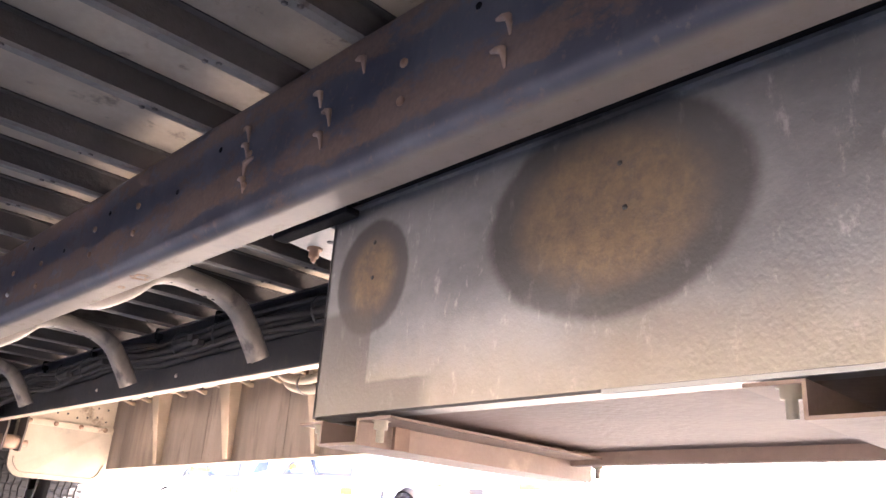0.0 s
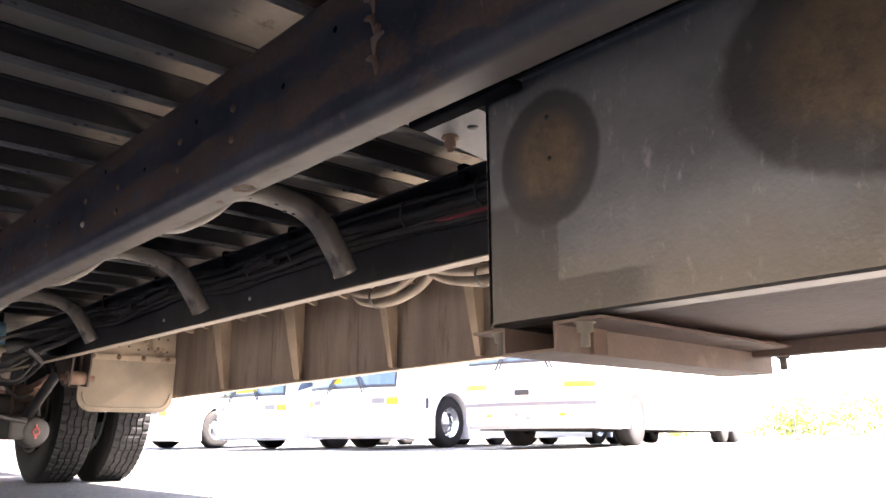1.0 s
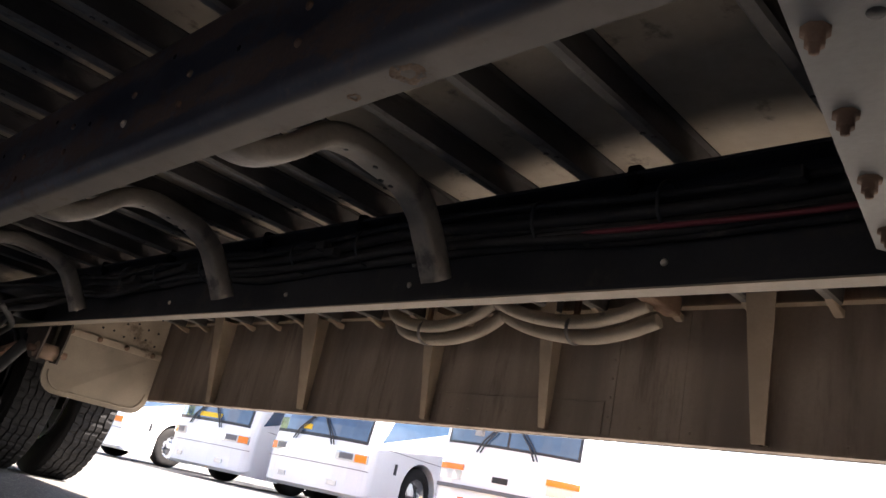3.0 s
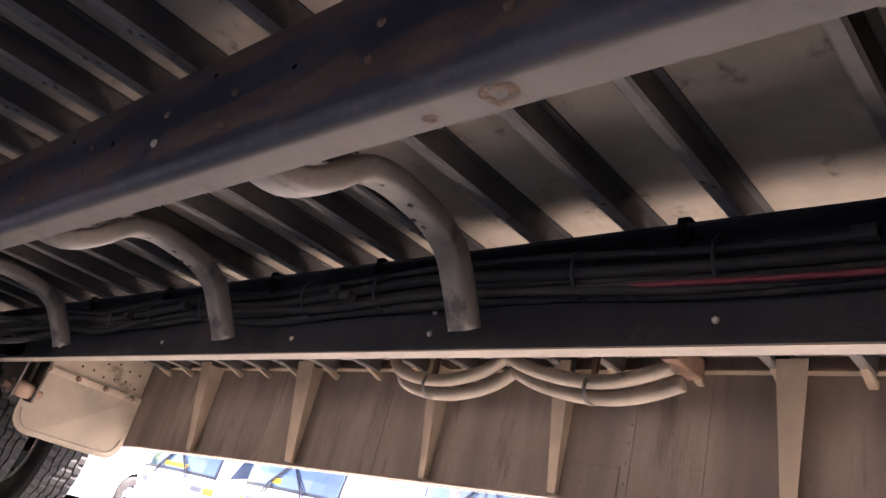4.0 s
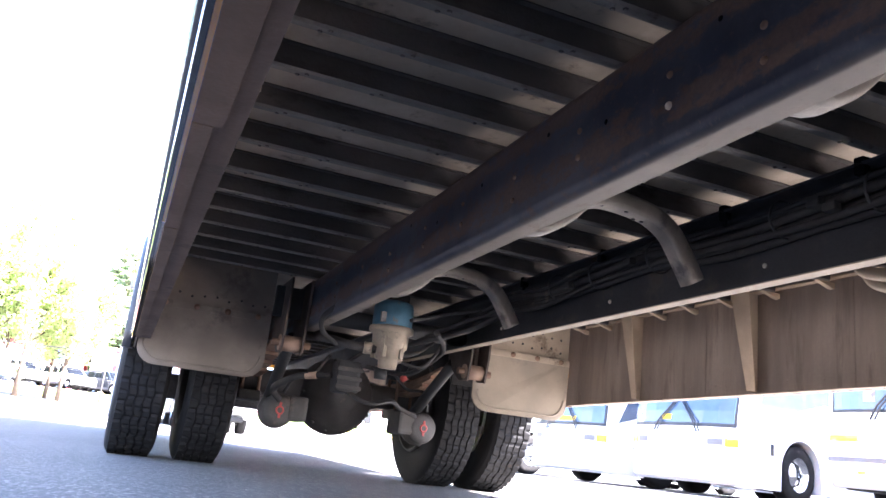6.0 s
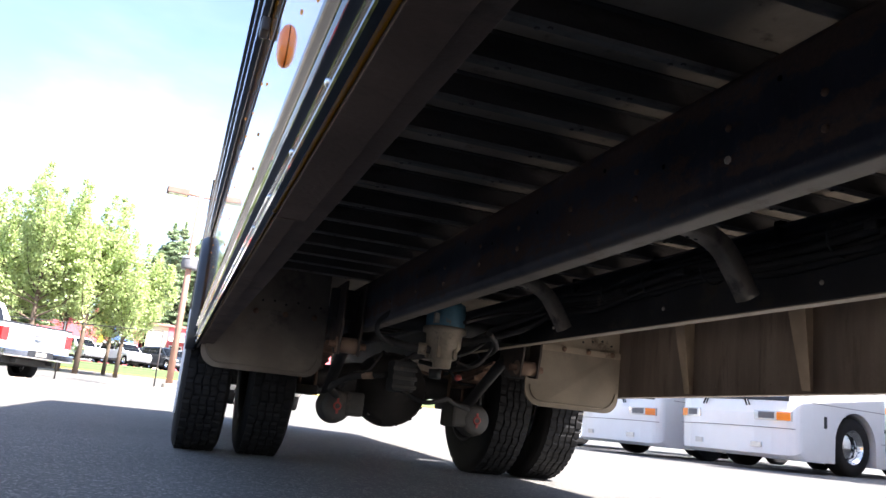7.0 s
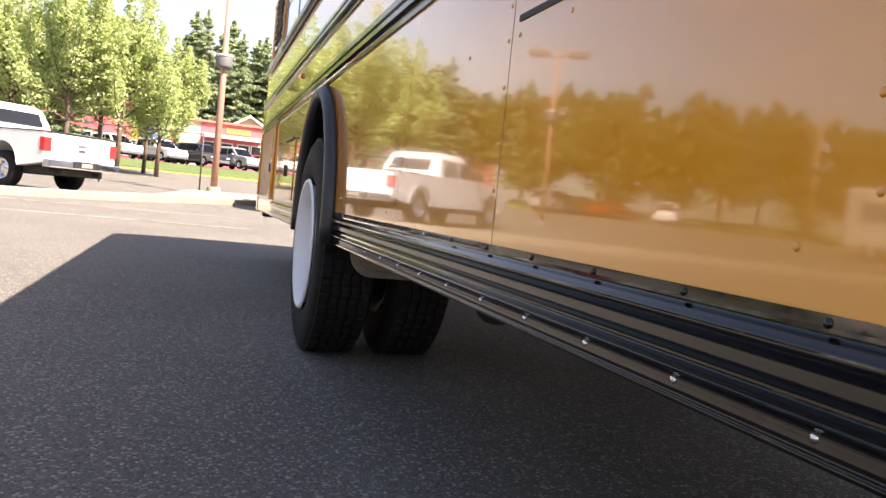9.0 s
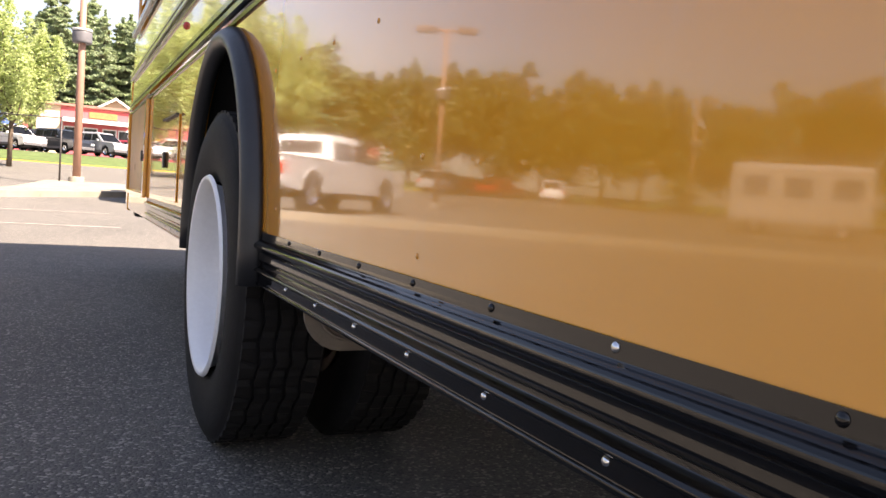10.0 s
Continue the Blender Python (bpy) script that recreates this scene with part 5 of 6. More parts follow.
def coach(style, m, label):
    """A white touring coach: front at y = 0, tail towards +y, 2.6 m wide."""
    c = thing("coach", label, "coach", "parked white coaches", m)
    L, hw = (12.6, 1.30) if style != "old" else (12.2, 1.28)
    base = 0.30 if style == "old" else 0.20
    wheels, r = (1.85 if style != "old" else 2.05, 8.9, 10.2), 0.60
    nose = {"new": [(0.60, 3.45), (0.28, 2.4), (0.06, 1.45), (0.0, 0.95), (0.02, base + 0.06)], "old": [(0.20, 3.3), (0.10, 2.6), (0.03, 1.5), (0.0, 1.0), (0.0, base + 0.06)],
            "mid": [(0.45, 3.45), (0.22, 2.5), (0.05, 1.5), (0.0, 1.0), (0.02, base + 0.06)]}[style]
    prof = [nose[-1], (0.12, base)]
    for yc in wheels:
        prof += [(float(yc + r * math.cos(a)), float(0.52 + r * math.sin(a)) if math.sin(a) > 0.02 else base) for a in np.linspace(math.pi, 0, 15)]
    prof += [(L - 0.05, base + 0.04), (L, 1.2), (L - 0.1, 3.4), (L - 0.3, 3.5), (0.9, 3.5)] + nose[:-1]

    def bow(x):
        return 0.26 * (abs(x) / hw) ** 3

    b = bmesh.new()
    prism(prof, -hw, hw, "x", b)
    sel = [e for e in b.edges if abs(abs(e.verts[0].co.x) - hw) < 1e-4 and abs(e.verts[0].co.x - e.verts[1].co.x) < 1e-4
           and (max(v.co.y for v in e.verts) < 0.95 and min(v.co.z for v in e.verts) > 0.15 or min(v.co.z for v in e.verts) > 3.3)]
    bmesh.ops.bevel(b, geom=sel, offset=0.16, segments=4, affect="EDGES", profile=0.5, clamp_overlap=True)
    for k in range(-3, 4):
        bmesh.ops.bisect_plane(b, geom=b.verts[:] + b.edges[:] + b.faces[:], plane_co=(0.3 * k, 0, 0), plane_no=(1, 0, 0))
    for v in b.verts:
        v.co.y += bow(v.co.x) * max(0.0, 1.0 - v.co.y)
    part("body", b, "white_paint", c)
    part("underframe", box(-1.1, 1.1, 0.5, L - 0.3, 0.28, 0.5), "dark_steel", c)

    def front_y(z):
        for (y1, z1), (y0, z0) in zip(nose, nose[1:]):
            if z0 <= z <= z1:
                return y0 + (y1 - y0) * (z - z0) / (z1 - z0)
        return 0.0

    def on_front(name, x0, x1, z0, z1, mat, out=0.012, lab="", parent=None):
        own = bmesh.new()
        zs = [z0, *sorted(z for _, z in nose if z0 < z < z1), z1]
        xs = [x0 + (x1 - x0) * k / 8 for k in range(9)]
        grid = [[[own.verts.new((x, front_y(z) + bow(x) * (1.0 - front_y(z)) + o, z)) for x in xs] for z in zs] for o in (-out, 0.03)]
        for layer in grid:
            for p, q in zip(layer, layer[1:]):
                for k in range(8):
                    own.faces.new((p[k], p[k + 1], q[k + 1], q[k]))
        rim = [[g[0][k] for k in range(9)] + [r[8] for r in g[1:]] + [g[-1][k] for k in range(7, -1, -1)] + [r[0] for r in g[-2:0:-1]] for g in grid]
        for k in range(len(rim[0])):
            n = (k + 1) % len(rim[0])
            own.faces.new((rim[0][k], rim[0][n], rim[1][n], rim[1][k]))
        bmesh.ops.recalc_face_normals(own, faces=own.faces)
        return part(name, own, mat, parent or c, lab)

    if style == "old":
        scr = on_front("windscreen", -1.14, 1.14, 1.37, 2.6, "black_rubber", 0.012, "wide two-pane windscreen in a black seal")
        on_front("pane", -1.10, -0.02, 1.41, 2.56, "glass", 0.018, "", scr)
        on_front("pane", 0.02, 1.10, 1.41, 2.56, "glass", 0.018, "", scr)
        on_front("bumper_strip", -1.2, 1.2, 0.665, 0.725, "grey_trim", 0.05, "dark bumper strip")
        for x in (-0.95, 0.95):
            lamp = on_front("headlamp", x - 0.22, x + 0.22, 0.80, 0.94, "lamp_lens", 0.02, "clear twin headlamp")
            on_front("indicator", x - 0.24, x + 0.24, 0.95, 1.04, "orange_lens", 0.022, "orange indicator", lamp)
            on_front("marker", x * 0.7 - 0.05, x * 0.7 + 0.05, 0.49, 0.54, "orange_lens", 0.02)
        on_front("grille", -0.16, 0.10, 0.84, 0.93, "dark_steel", 0.02, "small dark badge plate")
        on_front("plate", -0.18, 0.18, 0.44, 0.57, "white_line", 0.03, "pale blank plate")
        on_front("sticker", -0.62, -0.45, 1.52, 1.72, "white_line", 0.022)
    else:
        scr = on_front("windscreen", -1.16, 1.16, 1.17, 2.9, "black_rubber", 0.010, "large sloping windscreen in a black seal")
        on_front("pane", -1.12, 1.12, 1.23, 2.86, "glass", 0.018, "", scr)
        for x in (-0.98, 0.98):
            lamp = on_front("headlamp", min(x * 0.62, x * 1.24), max(x * 0.62, x * 1.24), 0.83, 0.99, "lamp_lens", 0.02, "swept headlamp")
            on_front("reflector", min(x * 0.70, x * 0.98), max(x * 0.70, x * 0.98), 0.86, 0.97, "grey_trim", 0.024, "", lamp)
            on_front("indicator", min(x * 1.02, x * 1.23), max(x * 1.02, x * 1.23), 0.84, 0.98, "orange_lens", 0.026, "orange indicator", lamp)
            on_front("fog_lamp", min(x * 0.55, x * 0.75), max(x * 0.55, x * 0.75), 0.36, 0.45, "lamp_lens", 0.02)
        on_front("bumper_line", -1.25, 1.25, 0.70, 0.712, "grey_trim", 0.012)
        if style == "mid":
            on_front("blanket", -0.3, 0.4, 1.26, 1.36, "yellow_cloth", 0.022, "yellow cloth behind the windscreen")
        else:
            on_front("sign", -0.36, -0.14, 1.28, 1.38, "yellow_cloth", 0.022, "yellow oval card behind the windscreen")
    foot = 1.36 if style == "old" else 1.17
    for x, way in ((-0.50, 1), (0.48, -1)):
        for dx, rad in ((0.0, 0.016), (0.06, 0.012)):
            line = [(x + dx, front_y(foot) - 0.05, foot - 0.10), (x + way * 0.1 + dx, front_y(foot + 0.1) - 0.06, foot + 0.10), (x + way * 0.45 + dx, front_y(foot + 0.5) - 0.04, foot + 0.50)]
            part("wiper", tube(line, rad, 6), "black_rubber", c)
    for side in (-1, 1):
        band = part("window_band", box(min(side * hw, side * (hw + 0.008)), max(side * hw, side * (hw + 0.008)), 0.95 if style != "old" else 1.3, L - 0.9, 1.85, 2.9, 0.003), "glass", c, "dark side windows")
        if style == "old":
            for k in range(6):
                part("pillar", box(min(side * hw, side * (hw + 0.014)), max(side * hw, side * (hw + 0.014)), 1.3 + 1.55 * k, 1.36 + 1.55 * k, 1.85, 2.9, 0.003), "white_paint", band)
        slope = prism([(0.42, 1.27), (0.9, 1.40), (2.6, 1.86), (0.75, 1.86)], min(side * hw, side * (hw + 0.007)), max(side * hw, side * (hw + 0.007)), "x")
        part("quarter_window", slope, "glass", c)
        part("sill_line", box(min(side * hw, side * (hw + 0.006)), max(side * hw, side * (hw + 0.006)), 0.6, L - 0.4, 1.18, 1.19), "grey_trim", c)
        part("side_marker", box(min(side * hw, side * (hw + 0.012)), max(side * hw, side * (hw + 0.012)), 0.95, 1.03, 0.78, 0.98, 0.004), "black_rubber", c)
        part("skirt_line", box(min(side * hw, side * (hw + 0.005)), max(side * hw, side * (hw + 0.005)), 2.6, 8.2, 0.62, 0.63), "grey_trim", c)
        for k in range(4):
            part("locker_gap", box(min(side * hw, side * (hw + 0.005)), max(side * hw, side * (hw + 0.005)), 2.9 + 1.3 * k, 2.912 + 1.3 * k, 0.4, 1.18), "grey_trim", c)
        for yc in wheels:
            road_wheel(c, side * (hw - 0.20), yc, 0.52, 0.29, side)
            part("arch_lining", box(min(side * 0.55, side * (hw - 0.36)), max(side * 0.55, side * (hw - 0.36)), yc - r, yc + r, 0.30, 1.1), "dark_steel", c)
        arm = tube(curve([(side * 1.15, 0.35, 3.1), (side * 1.45, 0.0, 3.05), (side * 1.5, -0.15, 2.8)], 5), 0.03, 8)
        part("mirror_arm", arm, "black_rubber", c)
        part("mirror", box(side * 1.5 - 0.11, side * 1.5 + 0.11, -0.2, -0.1, 2.25, 2.8, 0.04), "black_rubber", c)
    return c


RZ = -79.0
for style, x, y, label in (("old", 8.82, 10.36, "white flat-fronted older coach with chrome wheels"), ("new", 8.30, 14.65, "white coach with large sloping windscreen"),
                           ("mid", 8.0, 18.2, "white coach with a yellow cloth behind the windscreen"), ("new", 7.35, 23.0, "white coach with orange side lamps, parked in the row")):
    coach(style, pose(x, y, height(x + 2.0, y), 0, 0, -74.0 if style == "old" else RZ), label)


def pickup(m):
    """A white four-door pickup; tail at y = 0, nose towards +y."""
    c = thing("pickup_truck", "white four-door pickup truck with chrome rear bumper", "truck", m=m)
    hw, r = 0.98, 0.46
    prof = [(0.0, 0.62)]
    for yc in (1.25, 4.9):
        prof += [(float(yc + r * math.cos(a)), float(0.55 + r * math.sin(a)) if math.sin(a) > 0.02 else 0.50) for a in np.linspace(math.pi, 0, 13)]
    prof += [(5.85, 0.55), (5.9, 1.0), (5.75, 1.18), (4.3, 1.27), (0.02, 1.27)]
    b = bmesh.new()
    prism(prof, -hw, hw, "x", b)
    part("body", b, "car_white", c)
    b = bmesh.new()
    rings = []
    for z, y0, y1, w in ((1.27, 1.98, 4.35, 0.96), (1.55, 2.05, 3.95, 0.90), (1.86, 2.2, 3.55, 0.80), (1.93, 2.35, 3.4, 0.72)):
        rings.append([b.verts.new(p) for p in ((-w, y0, z), (w, y0, z), (w, y1, z), (-w, y1, z))])
    for a, q in zip(rings, rings[1:]):
        for k in range(4):
            b.faces.new((a[k], a[(k + 1) % 4], q[(k + 1) % 4], q[k]))
    b.faces.new(rings[-1]), b.faces.new(rings[0][::-1])
    bmesh.ops.bevel(b, geom=[e for e in b.edges if e.verts[0].co.z != e.verts[1].co.z], offset=0.06, segments=2, affect="EDGES")
    cab = part("cab", b, "car_white", c)

    def pane(name, quad, off):
        own = bmesh.new()
        v0 = [own.verts.new(p) for p in quad]
        v1 = [own.verts.new(Vector(p) + Vector(off)) for p in quad]
        own.faces.new(v0), own.faces.new(v1[::-1])
        for i in range(4):
            own.faces.new((v0[i], v1[i], v1[(i + 1) % 4], v0[(i + 1) % 4]))
        bmesh.ops.recalc_face_normals(own, faces=own.faces)
        part(name, own, "car_glass", cab)

    pane("rear_pane", ((-0.66, 2.035, 1.46), (0.66, 2.035, 1.46), (0.60, 2.135, 1.76), (-0.60, 2.135, 1.76)), (0, -0.03, 0))
    pane("windscreen", ((-0.82, 4.22, 1.36), (0.82, 4.22, 1.36), (0.72, 3.6, 1.82), (-0.72, 3.6, 1.82)), (0, 0.05, 0.05))
    for s in (-1, 1):
        for y0, y1 in ((2.2, 3.0), (3.08, 3.95)):
            pane("side_pane", ((s * 0.945, y0, 1.34), (s * 0.945, y1, 1.34), (s * 0.845, y1 - 0.2 if y1 > 3.5 else y1, 1.76), (s * 0.845, y0 + 0.1, 1.76)), (s * 0.02, 0, 0))
        part("tail_lamp", box(min(s * 0.80, s * 0.99), max(s * 0.80, s * 0.99), -0.03, 0.12, 0.86, 1.16, 0.02), "red_lens", c, "red tail lamp")
        for yc in (1.25, 4.9):
            road_wheel(c, s * 0.84, yc, 0.40, 0.26, s, "chrome", 6)
        part("arch_flare", prism([(1.25 + 0.50 * math.cos(a), 0.55 + 0.50 * math.sin(a)) for a in np.linspace(math.pi, 0, 13)] + [(1.25 + 0.46 * math.cos(a), 0.55 + 0.46 * math.sin(a)) for a in np.linspace(0, math.pi, 13)],
                                min(s * 0.97, s * 1.0), max(s * 0.97, s * 1.0), "x"), "car_white", c)
        part("mirror", box(min(s * 0.95, s * 1.2), max(s * 0.95, s * 1.2), 3.85, 4.0, 1.3, 1.5, 0.03), "black_rubber", c)
        part("exhaust" if s > 0 else "tow_hook", box(s * 0.5 - 0.04, s * 0.5 + 0.04, -0.1, 0.3, 0.40, 0.48, 0.02), "dark_steel", c)
    part("tailgate", box(-0.80, 0.80, -0.02, 0.02, 0.72, 1.25, 0.015), "car_white", c, "white tailgate")
    part("gate_handle", box(-0.12, 0.12, -0.035, -0.015, 1.02, 1.08, 0.006), "grey_trim", c)
    part("gate_badge", box(-0.10, 0.10, -0.035, -0.015, 0.9, 0.97, 0.006), "chrome", c)
    part("bed_rail", box(-0.985, 0.985, -0.01, 1.95, 1.265, 1.30, 0.01), "black_rubber", c)
    bump = part("rear_bumper", box(-0.98, 0.98, -0.20, 0.02, 0.52, 0.70, 0.03), "chrome", c, "chrome step bumper")
    part("bumper_step", box(-0.35, 0.35, -0.22, -0.12, 0.56, 0.705, 0.015), "black_rubber", bump)
    part("plate", box(-0.15, 0.15, -0.225, -0.215, 0.58, 0.67), "white_line", bump, "pale blank plate")
    part("underbody", box(-0.75, 0.75, 0.1, 5.5, 0.36, 0.52, 0.03), "dark_steel", c)
    part("rear_axle", tube([(-0.8, 1.25, 0.40), (0.8, 1.25, 0.40)], 0.07, 8), "dark_steel", c)
    return c


pickup(pose(-4.4, 23.0, height(-6, 25), 0, 0, 50))


def parked_car(kind, colour, m, label):
    c = thing("parked_car", label, "car", "parked cars", m)
    L, hw, r = 4.5, 0.88, 0.38
    suv = kind != "sedan"
    belt, roof = (1.02, 1.68) if suv else (0.90, 1.42)
    prof = [(0.0, 0.40)]
    for yc in (0.9, 3.6):
        prof += [(float(yc + r * math.cos(a)), float(0.36 + r * math.sin(a)) if math.sin(a) > 0.02 else 0.26) for a in np.linspace(math.pi, 0, 9)]
    prof += [(L, 0.40), (L, belt - 0.25), (L - 0.2, belt - 0.08), (L - 1.15, belt), (0.1, belt), (0.0, 0.75)]
    b = bmesh.new()
    prism(prof, -hw, hw, "x", b, 0.0)
    part("body", b, colour, c)
    rear = 0.05 if suv else 0.55
    b = bmesh.new()
    rings = []
    for z, y0, y1, w in ((belt, rear, 3.3, 0.84), (roof - 0.08, rear + (0.18 if suv else 0.6), 2.55, 0.70), (roof, rear + (0.35 if suv else 0.9), 2.35, 0.62)):
        rings.append([b.verts.new(p) for p in ((-w, y0, z), (w, y0, z), (w, y1, z), (-w, y1, z))])
    for a, q in zip(rings, rings[1:]):
        for k in range(4):
            b.faces.new((a[k], a[(k + 1) % 4], q[(k + 1) % 4], q[k]))
    b.faces.new(rings[-1])
    cab = part("cabin", b, colour, c)
    d = (roof - 0.08 - belt)
    for s in (-1, 1):
        b = bmesh.new()
        for lo0, lo1, hi0, hi1 in ((rear + 0.30, 1.18, rear + (0.42 if suv else 0.75), 1.18), (1.26, 2.06, 1.26, 2.02), (2.14, 2.98, 2.10, 2.50)):
            prism([(lo0, belt + 0.05), (lo1, belt + 0.05), (hi1, belt + d - 0.06), (hi0, belt + d - 0.06)], -0.004, 0.004, "x", b)
        for v in b.verts:
            v.co.x += s * (0.845 - 0.14 * (v.co.z - belt) / d)
        part("side_glass", b, "car_glass", cab)
        part("sill", box(min(s * 0.86, s * 0.895), max(s * 0.86, s * 0.895), 1.28, 3.22, 0.26, 0.42, 0.01), "grey_trim", c)
        part("door_mirror", box(min(s * 0.86, s * 1.02), max(s * 0.86, s * 1.02), 2.78, 2.92, belt + 0.02, belt + 0.16, 0.03), colour, c)
        part("head_lamp", box(min(s * 0.55, s * 0.86), max(s * 0.55, s * 0.86), L - 0.12, L + 0.01, 0.62, 0.76, 0.02), "lamp_lens", c)
        part("tail_lamp", box(min(s * 0.62, s * 0.87), max(s * 0.62, s * 0.87), -0.01, 0.1, 0.75, 0.95, 0.02), "red_lens", c)
        for yc in (0.9, 3.6):
            road_wheel(c, s * 0.76, yc, 0.33, 0.22, s, "chrome", 5)
    for y0, y1, z0, z1 in ((3.25, 2.62, belt + 0.03, roof - 0.1), (rear + 0.02, rear + (0.17 if suv else 0.55), belt + 0.04, roof - 0.1)):
        b = bmesh.new()
        o = 0.03 if y0 > 2 else -0.03
        v = [b.verts.new(p) for p in ((-0.76, y0 + o, z0), (0.76, y0 + o, z0), (0.64, y1 + o, z1), (-0.64, y1 + o, z1))]
        b.faces.new(v)
        bmesh.ops.solidify(b, geom=b.faces[:], thickness=0.01)
        part("screen", b, "car_glass", cab)
    part("bumper", box(-0.86, 0.86, L - 0.05, L + 0.05, 0.3, 0.5, 0.03), "grey_trim", c)
    part("underbody", box(-0.7, 0.7, 0.2, L - 0.2, 0.2, 0.3, 0.02), "dark_steel", c)
    return c


for kind, colour, x, y, rz, label in (
        ("suv", "car_white", -6.4, 69.8, -142, "white sport utility car parked in the street lot"), ("suv", "car_white", -7.4, 75.3, -142, "white estate car parked in the second row"),
        ("suv", "car_dark", -4.7, 75.0, -142, "black sport utility car parked in the second row"), ("suv", "car_dark", -3.35, 69.8, -142, "dark blue sport utility car parked in the street lot"),
        ("suv", "car_silver", -0.75, 69.6, -142, "silver sport utility car parked in the street lot"), ("sedan", "car_red", 1.6, 74.0, -142, "dark red car parked behind the silver one"),
        ("suv", "car_white", -9.6, 69.6, -142, "white sport utility car parked in the street lot"), ("suv", "car_green", -12.5, 70.0, -142, "green car parked in the street lot"),
        ("van", "car_white", 0.95, 22.5, 0, "tall white van parked behind the bus"), ("suv", "car_white", -15.8, 70.0, -142, "white van parked in the street lot"),
        ("suv", "car_white", -33.0, 54.0, 40, "white van parked across the lot"), ("sedan", "car_red", -29.0, 57.0, 60, "red car parked across the lot"),
        ("suv", "car_white", -36.5, 25.5, 30, "white sport utility car parked across the lot"), ("suv", "car_silver", -24.0, 56.5, 60, "silver car parked across the lot"),
        ("sedan", "car_dark", -26.5, 57.5, 62, "dark car parked across the lot")):
    car = parked_car(kind, colour, pose(x, y, height(x, y), 0, 0, rz), label)
    if kind == "van":
        car.scale = (1.05, 1.05, 1.35)


# ---- street side ----
def kerb_island():
    k = thing("kerb_island", "raised concrete kerb island beside the street", "kerb", kind="structure")
    pts = [(-30.0, 8.0), (-14.0, 15.2), (-5.4, 20.0), (-3.7, 21.6), (-1.1, 25.2), (0.3, 27.2), (0.7, 30.5), (0.1, 34.2), (-2.2, 33.5), (-2.6, 28.0), (-2.9, 24.9), (-4.2, 22.4), (-5.9, 20.9), (-14.5, 16.2), (-31.0, 9.0)]
    b = bmesh.new()
    lo = [b.verts.new((x, y, height(x, y) - 0.2)) for x, y in pts]
    hi = [b.verts.new((x, y, height(x, y) + 0.13)) for x, y in pts]
    b.faces.new(hi), b.faces.new(lo[::-1])
    for i in range(len(pts)):
        b.faces.new((lo[i], lo[(i + 1) % len(pts)], hi[(i + 1) % len(pts)], hi[i]))
    bmesh.ops.recalc_face_normals(b, faces=b.faces)
    part("slab", b, "concrete", k, "pale worn concrete slab")
    st = thing("street_kerb", "yellow-painted street kerb with a grass verge", "kerb", kind="structure")
    z = height(0, 59)
    part("kerb_edge", box(-90, 70, 59.0, 59.3, z - 0.6, z + 0.07, 0.02), "yellow_line", st, "worn yellow kerb edge")
    part("verge", prism([(59.3, z - 0.6), (59.3, z + 0.05), (60.2, z + 0.15), (62.0, z + 0.46), (64.5, z + 0.74), (64.5, z - 0.6)], -90, 70, "x"), "grass", st, "green grass verge")
    for y in (14.3, 17.2):
        b = bmesh.new()
        q = [(-14.0, y + 1.5), (-1.0, y + 1.9), (-1.0, y + 2.0), (-14.0, y + 1.6)]
        b.faces.new([b.verts.new((px, py, height(px, py) + 0.006)) for px, py in q])
        part("parking_line", b, "white_line", k, "worn white parking line")


kerb_island()


def lamp_post(m, label):
    p = thing("lamp_post", label, "lamp post", "parking lot lamps", m)
    part("post", tube([(0, 0, 0), (0, 0, 3.5), (0, 0, 7.35)], [0.13, 0.12, 0.09], 10), "pole", p)
    part("base", lathe([(0.0, 0.2), (0.22, 0.2), (0.24, 0.16), (0.25, -0.1)], 14), "concrete", p)
    part("crossarm", tube([(-0.75, 0, 7.3), (0.75, 0, 7.3)], 0.05, 8), "pole", p)
    for s in (-1, 1):
        head = part("lamp_head", box(min(s * 0.45, s * 1.25), max(s * 0.45, s * 1.25), -0.22, 0.22, 7.2, 7.44, 0.03), "lamp_brown", p, "box lamp head")
        part("lens", box(min(s * 0.52, s * 1.18), max(s * 0.52, s * 1.18), -0.17, 0.17, 7.185, 7.199, 0.004), "lamp_lens", head)
    band = part("fixture_band", lathe([(0.10, 4.45), (0.29, 4.45), (0.30, 4.5), (0.30, 4.78), (0.29, 4.82), (0.10, 4.82)], 14), "grey_trim", p, "pale box fixed round the post")
    part("band_top", lathe([(0.10, 4.82), (0.31, 4.82), (0.31, 4.90), (0.10, 4.91)], 14), "lamp_lens", band)
    return p


lamp_post(pose(-1.36, 33.2, height(-1, 33.2) + 0.1, 0, 0, 8), "brown lamp post with two box heads on the kerb island")
lamp_post(pose(-14.7, 34.9, height(-15, 34.9), 0, 0, 30), "brown lamp post with two box heads across the lot")
lamp_post(pose(-36.0, 43.0, height(-36, 43), 0, 0, 50), "brown lamp post with two box heads across the lot")


